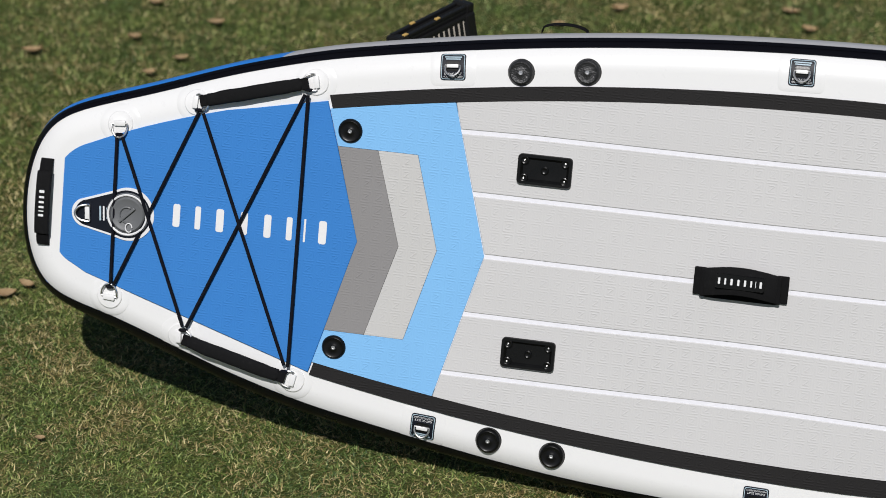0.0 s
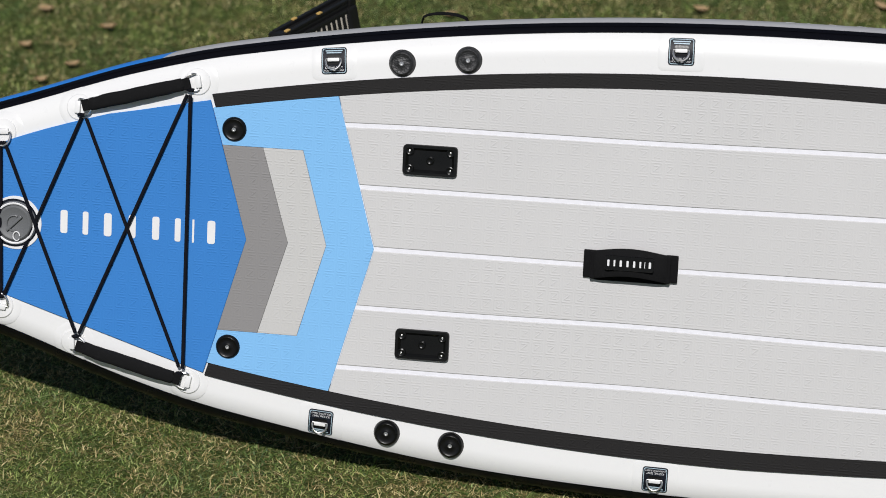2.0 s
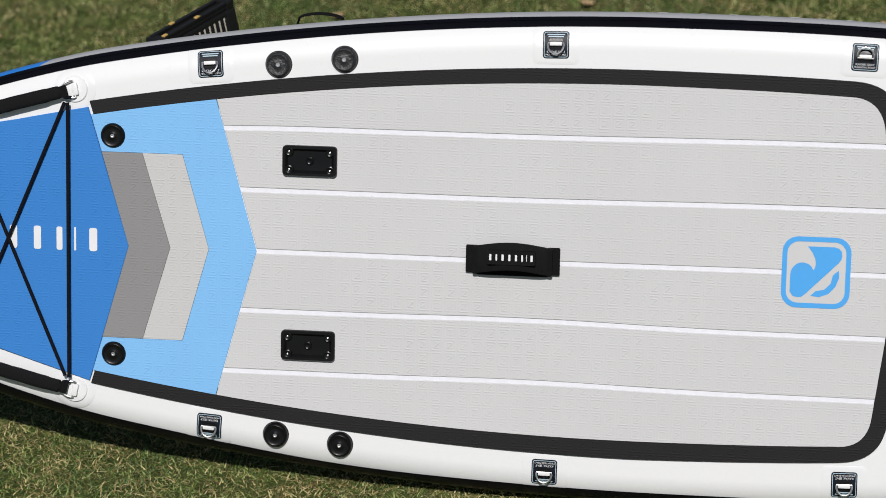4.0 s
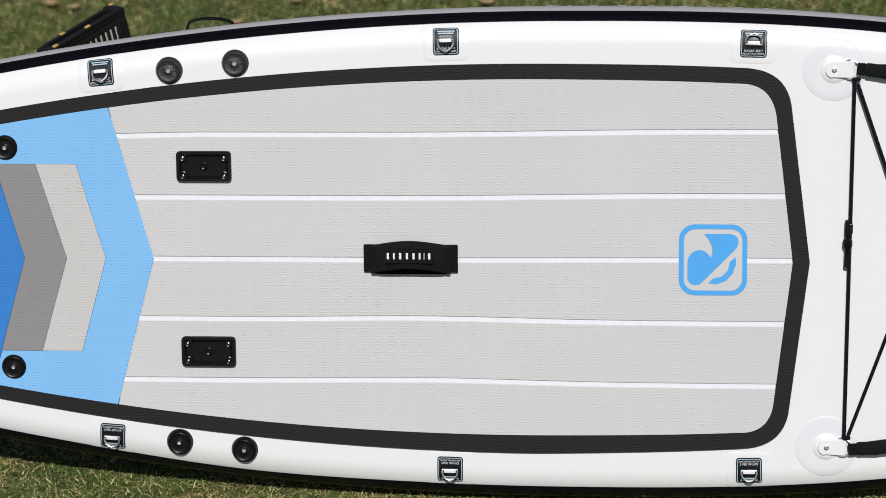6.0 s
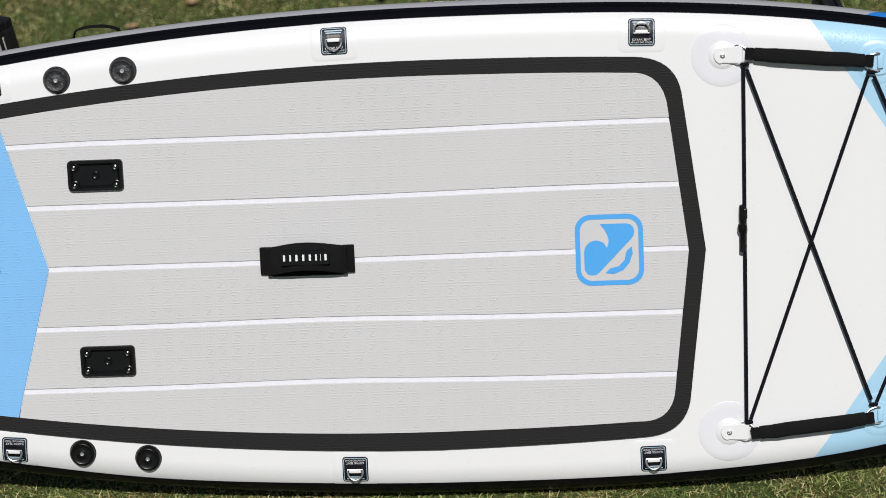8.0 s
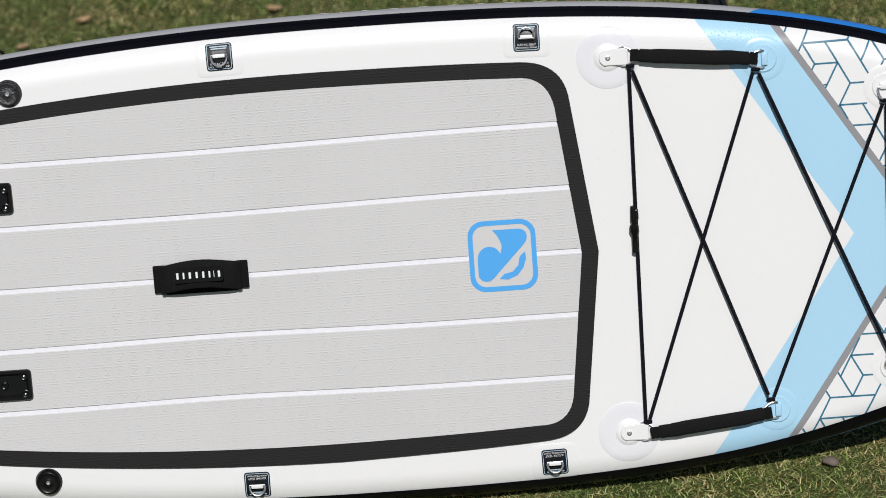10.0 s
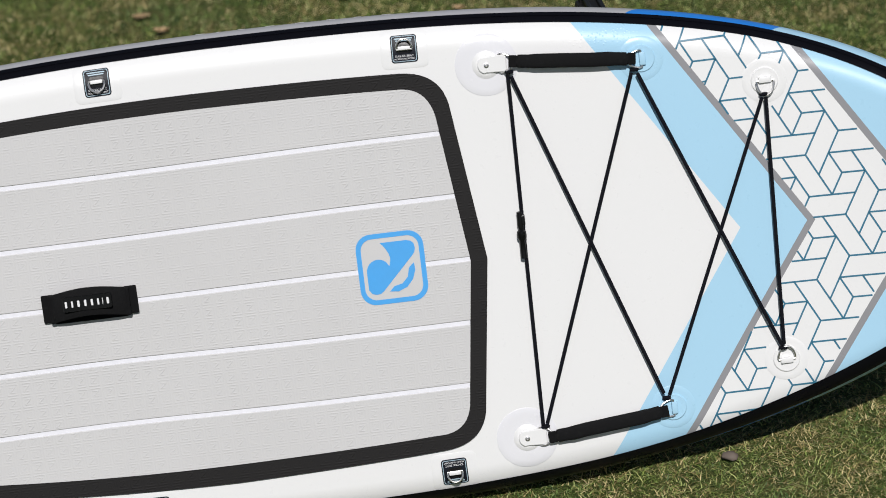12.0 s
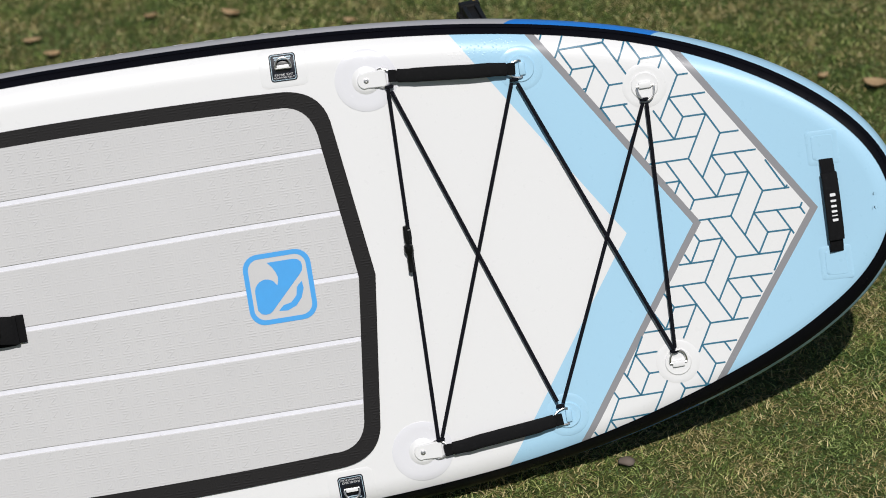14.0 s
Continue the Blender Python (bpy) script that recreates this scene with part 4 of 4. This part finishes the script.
# ---- trestles behind the board ----
def trestle(x, y, turn, face, label):
    """A folding plastic trestle: a short beam, a slotted panel on one side, spread legs."""
    root = new("folding_trestle")
    root.matrix_world = pose(x, y, 0, 0, 0, turn)
    tagged(root, label, "trestle", "trestles behind the board")
    top = 0.708
    L = 0.228
    part("beam", box(0, 0, top - 0.010, 0.034, L, 0.020, 0.004), M["trestle"], root)
    for s in (-1, 1):
        part("beam_lip", box(s * 0.0125, 0, top + 0.003, 0.009, L * 0.98, 0.008, 0.002), M["trestle"], root)
    part("beam_cap", box(0, -L / 2 + 0.006, top - 0.010, 0.042, 0.028, 0.030, 0.007), M["trestle"], root)
    part("beam_cap", box(0, L / 2 - 0.006, top - 0.008, 0.042, 0.022, 0.034, 0.005), M["trestle"], root)
    for v, s in ((-0.045, -1), (0.005, 1), (0.118, -1), (-0.100, 1)):
        part("grip_dot", shared("grip_dot", lambda: box(0, 0, 0, 0.0075, 0.013, 0.003, 0.001), M["dot"]), None, root, "yellow rubber grip", pose(s * 0.0125 * face, v, top + 0.0085))
    spread = 11
    h = 0.078
    side = pose(face * 0.019, 0, top - 0.014) @ pose(0, 0, 0, 0, -spread * face, 0)
    part("panel_rail", box(0, 0, 0.0, 0.012, L, 0.009, 0.002), M["trestle"], root, "", side)
    part("panel_rail", box(0, 0, -h - 0.010, 0.014, L, 0.022, 0.003), M["trestle"], root, "", side)
    part("panel", box(-0.004 * face, 0, -h / 2, 0.006, L, h, 0.001), M["trestle"], root, "", side)
    for k in range(12):
        at = -L / 2 + 0.018 + k * 0.0165
        part("slat", shared("trestle_slat", lambda: box(0, 0, -h / 2, 0.011, 0.0105, h, 0.0015), M["trestle"]), None, root, "", side @ pose(0, at, 0))
        # pale strips added between the slats, standing in for bright slits
        if k > 0:
            part("slit_strip", shared("trestle_slit_strip", lambda: box(0, 0, -h / 2 + 0.006, 0.007, 0.0050, h * 0.84, 0.001), M["slit_strip"]), None, root, "pale strip in place of a bright slit", side @ pose(0.0015 * face, at + 0.0082, 0))
    part("end_plate", box(0, L / 2 - 0.015, -0.055, 0.018, 0.028, 0.120, 0.004), M["trestle"], root, "", side)
    for s in (-1, 1):
        for e in (-1, 1):
            part("leg", shared("trestle_leg", lambda: box(0, 0, -0.361, 0.024, 0.034, 0.722, 0.005), M["trestle"]), None, root, "", pose(s * 0.016, e * (L / 2 - 0.020), top - 0.022) @ pose(0, 0, 0, 0, -spread * s, 0))
        part("brace", box(0, 0, 0, 0.016, L - 0.06, 0.030, 0.004), M["trestle"], root, "", pose(s * 0.098, 0, 0.28))
    return root


trestle(-0.828, 0.634, -25, 1, "black plastic folding trestle with slotted sides standing on grass")
trestle(0.880, 0.600, 6, -1, "black plastic folding trestle with yellow grips standing on grass")


# ---- ground ----
def ground_material():
    n = Nodes("lawn_soil")
    pos = n.node("ShaderNodeNewGeometry").outputs["Position"]
    a = n.noise(2.2, 5, 0.6, pos)
    b = n.noise(14.0, 6, 0.7, pos)
    c = n.noise(160.0, 4, 0.7, pos)
    col = n.ramp(b, [(0.30, c4(0.050, 0.068, 0.018)), (0.50, c4(0.092, 0.104, 0.033)), (0.66, c4(0.175, 0.152, 0.062))])
    col = n.mix(n.span(a, 0.35, 0.65), col, n.mix(1.0, col, c4(0.75, 0.95, 0.6), "MULTIPLY"))
    col = n.mix(n.span(c, 0.3, 0.7, 0.0, 0.6), col, n.mix(1.0, col, c4(0.45, 0.45, 0.4), "MULTIPLY"))
    nm = n.bump(c, 0.01, 0.8, n.bump(b, 0.03, 0.6))
    return n.done(col, 0.9, nm, spec=0.2)


def blade_material():
    n = Nodes("grass_blades")
    geo = n.node("ShaderNodeNewGeometry")
    rnd = geo.outputs["Random Per Island"]
    pos = geo.outputs["Position"]
    patchy = n.noise(4.5, 4, 0.6, pos)
    small = n.noise(11.0, 3, 0.6, pos)
    green = n.ramp(rnd, [(0.0, c4(0.032, 0.066, 0.013)), (0.40, c4(0.098, 0.150, 0.030)), (0.76, c4(0.205, 0.265, 0.058)), (1.0, c4(0.42, 0.46, 0.16))])
    dry = n.ramp(rnd, [(0.0, c4(0.125, 0.092, 0.034)), (0.50, c4(0.325, 0.258, 0.095)), (1.0, c4(0.62, 0.530, 0.27))])
    pick = n.math("ADD", n.math("MULTIPLY", patchy, 1.0), n.math("ADD", n.math("MULTIPLY", small, 0.4), n.math("MULTIPLY", n.math("FRACT", n.math("MULTIPLY", rnd, 37.0)), 0.40)))
    lush = n.mix(n.span(n.noise(2.6, 3, 0.6, pos), 0.46, 0.60, 0.0, 0.6), green, n.mix(1.0, green, c4(0.55, 0.72, 0.80), "MULTIPLY"))
    col = n.mix(n.span(pick, 0.90, 1.03), lush, dry)
    return n.done(col, 0.55, None, spec=0.35)


gm = ground_material()
xs = np.concatenate([-np.geomspace(600, 4, 14), np.linspace(-3.5, 3.5, 71), np.geomspace(4, 600, 14)])
ys = np.concatenate([-np.geomspace(600, 4.5, 14), np.linspace(-4, 6, 101), np.geomspace(6.5, 600, 14)])


def lie(x, y):
    """Height of the lawn: faint hollows, level under the board."""
    d = max(0.0, min(1.0, (math.hypot(x, y - 0.3) - 1.0) / 3.0))
    return 0.006 * noise.noise(Vector((x * 2.1, y * 2.1, 3.0))) + 0.05 * d * noise.noise(Vector((x * 0.25, y * 0.25, 9.0))) - 0.012


gv = [(float(x), float(y), lie(float(x), float(y))) for y in ys for x in xs]
nx = len(xs)
gf = [(j * nx + i, j * nx + i + 1, (j + 1) * nx + i + 1, (j + 1) * nx + i) for j in range(len(ys) - 1) for i in range(nx - 1)]
gme = bpy.data.meshes.new("ground")
gme.from_pydata(gv, [], gf)
gme.materials.append(gm)
gme.shade_smooth()
tagged(new("ground", gme), "dry mown lawn soil reaching to the horizon", "lawn", kind="structure")


def grass(name, x0, x1, y0, y1, count, tall, wide, seed, label):
    """Many bent blades as one mesh: four points and a tip for each blade."""
    rng = np.random.default_rng(seed)
    px, py = rng.uniform(x0, x1, count), rng.uniform(y0, y1, count)
    clump = 0.012
    tx, ty = np.round(px / 0.03) * 0.03 + rng.normal(0, clump, count), np.round(py / 0.03) * 0.03 + rng.normal(0, clump, count)
    use = rng.random(count) < 0.5
    px, py = np.where(use, tx, px), np.where(use, ty, py)
    h = tall * rng.gamma(5.0, 1 / 5.0, count)
    w = wide * rng.uniform(0.6, 1.3, count)
    ang = rng.uniform(0, 2 * np.pi, count)
    lean = rng.uniform(0.3, 2.1, count) * h
    face = ang + rng.normal(np.pi / 2, 0.6, count)
    base = np.array([lie(float(a), float(b)) for a, b in zip(px, py)]) - 0.004
    dx, dy, fx, fy = np.cos(ang), np.sin(ang), np.cos(face), np.sin(face)
    V = np.empty((count, 5, 3))
    for k, (s, ww) in enumerate(((0.0, 1.0), (0.0, -1.0), (0.55, -0.85), (0.55, 0.85), (1.0, 0.0))):
        b = lean * s ** 2
        V[:, k, 0] = px + dx * b + fx * ww * w / 2
        V[:, k, 1] = py + dy * b + fy * ww * w / 2
        V[:, k, 2] = base + h * s * (1 - 0.25 * s)
    off = (np.arange(count) * 5)[:, None]
    quads = off + np.array([[0, 1, 2, 3]])
    tris = off + np.array([[3, 2, 4]])
    me = bpy.data.meshes.new(name)
    me.vertices.add(count * 5)
    me.vertices.foreach_set("co", V.ravel())
    me.loops.add(count * 7)
    me.loops.foreach_set("vertex_index", np.concatenate([quads, tris], axis=1).ravel().astype(np.int32))
    me.polygons.add(count * 2)
    starts = np.empty((count, 2), np.int32)
    starts[:, 0], starts[:, 1] = np.arange(count) * 7, np.arange(count) * 7 + 4
    me.polygons.foreach_set("loop_start", starts.ravel())
    me.update(calc_edges=True)
    me.validate()
    me.materials.append(BLADES)
    return tagged(new(name, me), label, "grass", kind="stuff")


BLADES = blade_material()
LAWN = "short green and straw-coloured mown grass"
grass("grass", -2.1, 1.9, -0.30, 0.75, 460000, 0.0088, 0.0027, 1, LAWN)
grass("grass", -2.7, 2.5, 0.75, 3.1, 400000, 0.0105, 0.0034, 2, LAWN)
grass("grass", -4.6, 4.6, -5.2, -0.30, 40000, 0.020, 0.0060, 3, LAWN)
grass("grass", -6.0, 6.0, 3.1, 8.0, 40000, 0.024, 0.0070, 4, LAWN)


def fallen_leaf(x, y, size, turn, curl):
    """A curled dry leaf lying on the grass."""
    bm = bmesh.new()
    n = 8
    rows = []
    for k in range(n + 1):
        s = k / n
        w = size * 0.30 * math.sin(math.pi * min(s * 1.02, 1.0)) ** 0.8 + 0.0006
        row = []
        for q in (-1, -0.5, 0, 0.5, 1):
            row.append(bm.verts.new(((s - 0.5) * size, q * w, curl * size * (abs(q) ** 1.5 * 0.35 + (2 * s - 1) ** 2 * 0.25))))
        rows.append(row)
    for A, B in zip(rows, rows[1:]):
        for q in range(4):
            bm.faces.new((A[q], A[q + 1], B[q + 1], B[q]))
    bmesh.ops.solidify(bm, geom=bm.faces[:], thickness=0.0006)
    bmesh.ops.recalc_face_normals(bm, faces=bm.faces)
    ob = part("fallen_leaf", bm, LEAF, None, "", pose(x, y, lie(x, y) + 0.014, random.uniform(-8, 8), random.uniform(-8, 8), turn), smooth=True)
    return tagged(ob, "curled dry tan leaf lying on the grass", "leaf", "fallen leaves on the lawn")


LEAF = plain("dry_leaf", (0.60, 0.43, 0.24), 0.75, grain=120, depth=0.001, vary=0.5)
for x, y, s in ((-2.14, 1.78, 0.06), (-1.73, 2.09, 0.06), (-1.93, 2.18, 0.05), (-1.91, 1.93, 0.05), (-0.68, 2.45, 0.06), (-1.71, 0.58, 0.05), (-1.74, 0.53, 0.06), (-1.47, 0.01, 0.03),
                (0.11, 2.61, 0.055), (0.33, 2.55, 0.06), (-0.22, 2.57, 0.06), (1.87, 1.51, 0.07), (-1.37, 2.43, 0.05), (-1.30, 2.41, 0.05), (0.65, 2.38, 0.05), (1.76, 1.60, 0.045),
                (-1.75, 1.83, 0.045), (-1.80, 1.72, 0.045), (-0.16, 2.45, 0.05), (-0.83, 2.31, 0.045)):
    fallen_leaf(x, y, s * random.uniform(0.7, 0.95), random.uniform(-40, 40), random.uniform(0.2, 0.6))
pod = turned([(0.0, -0.017), (0.007, -0.014), (0.011, -0.004), (0.0115, 0.005), (0.008, 0.013), (0.0, 0.016)], 14)
for v in pod.verts:
    v.co *= 1 + 0.25 * noise.noise(v.co * 90)
    v.co.y *= 0.65
tagged(part("seed_pod", pod, M["bark"], None, "", pose(1.015, 0.08, 0.004, 90, 0, 70), smooth=True), "brown dry seed pod lying in the grass", "seed pod")
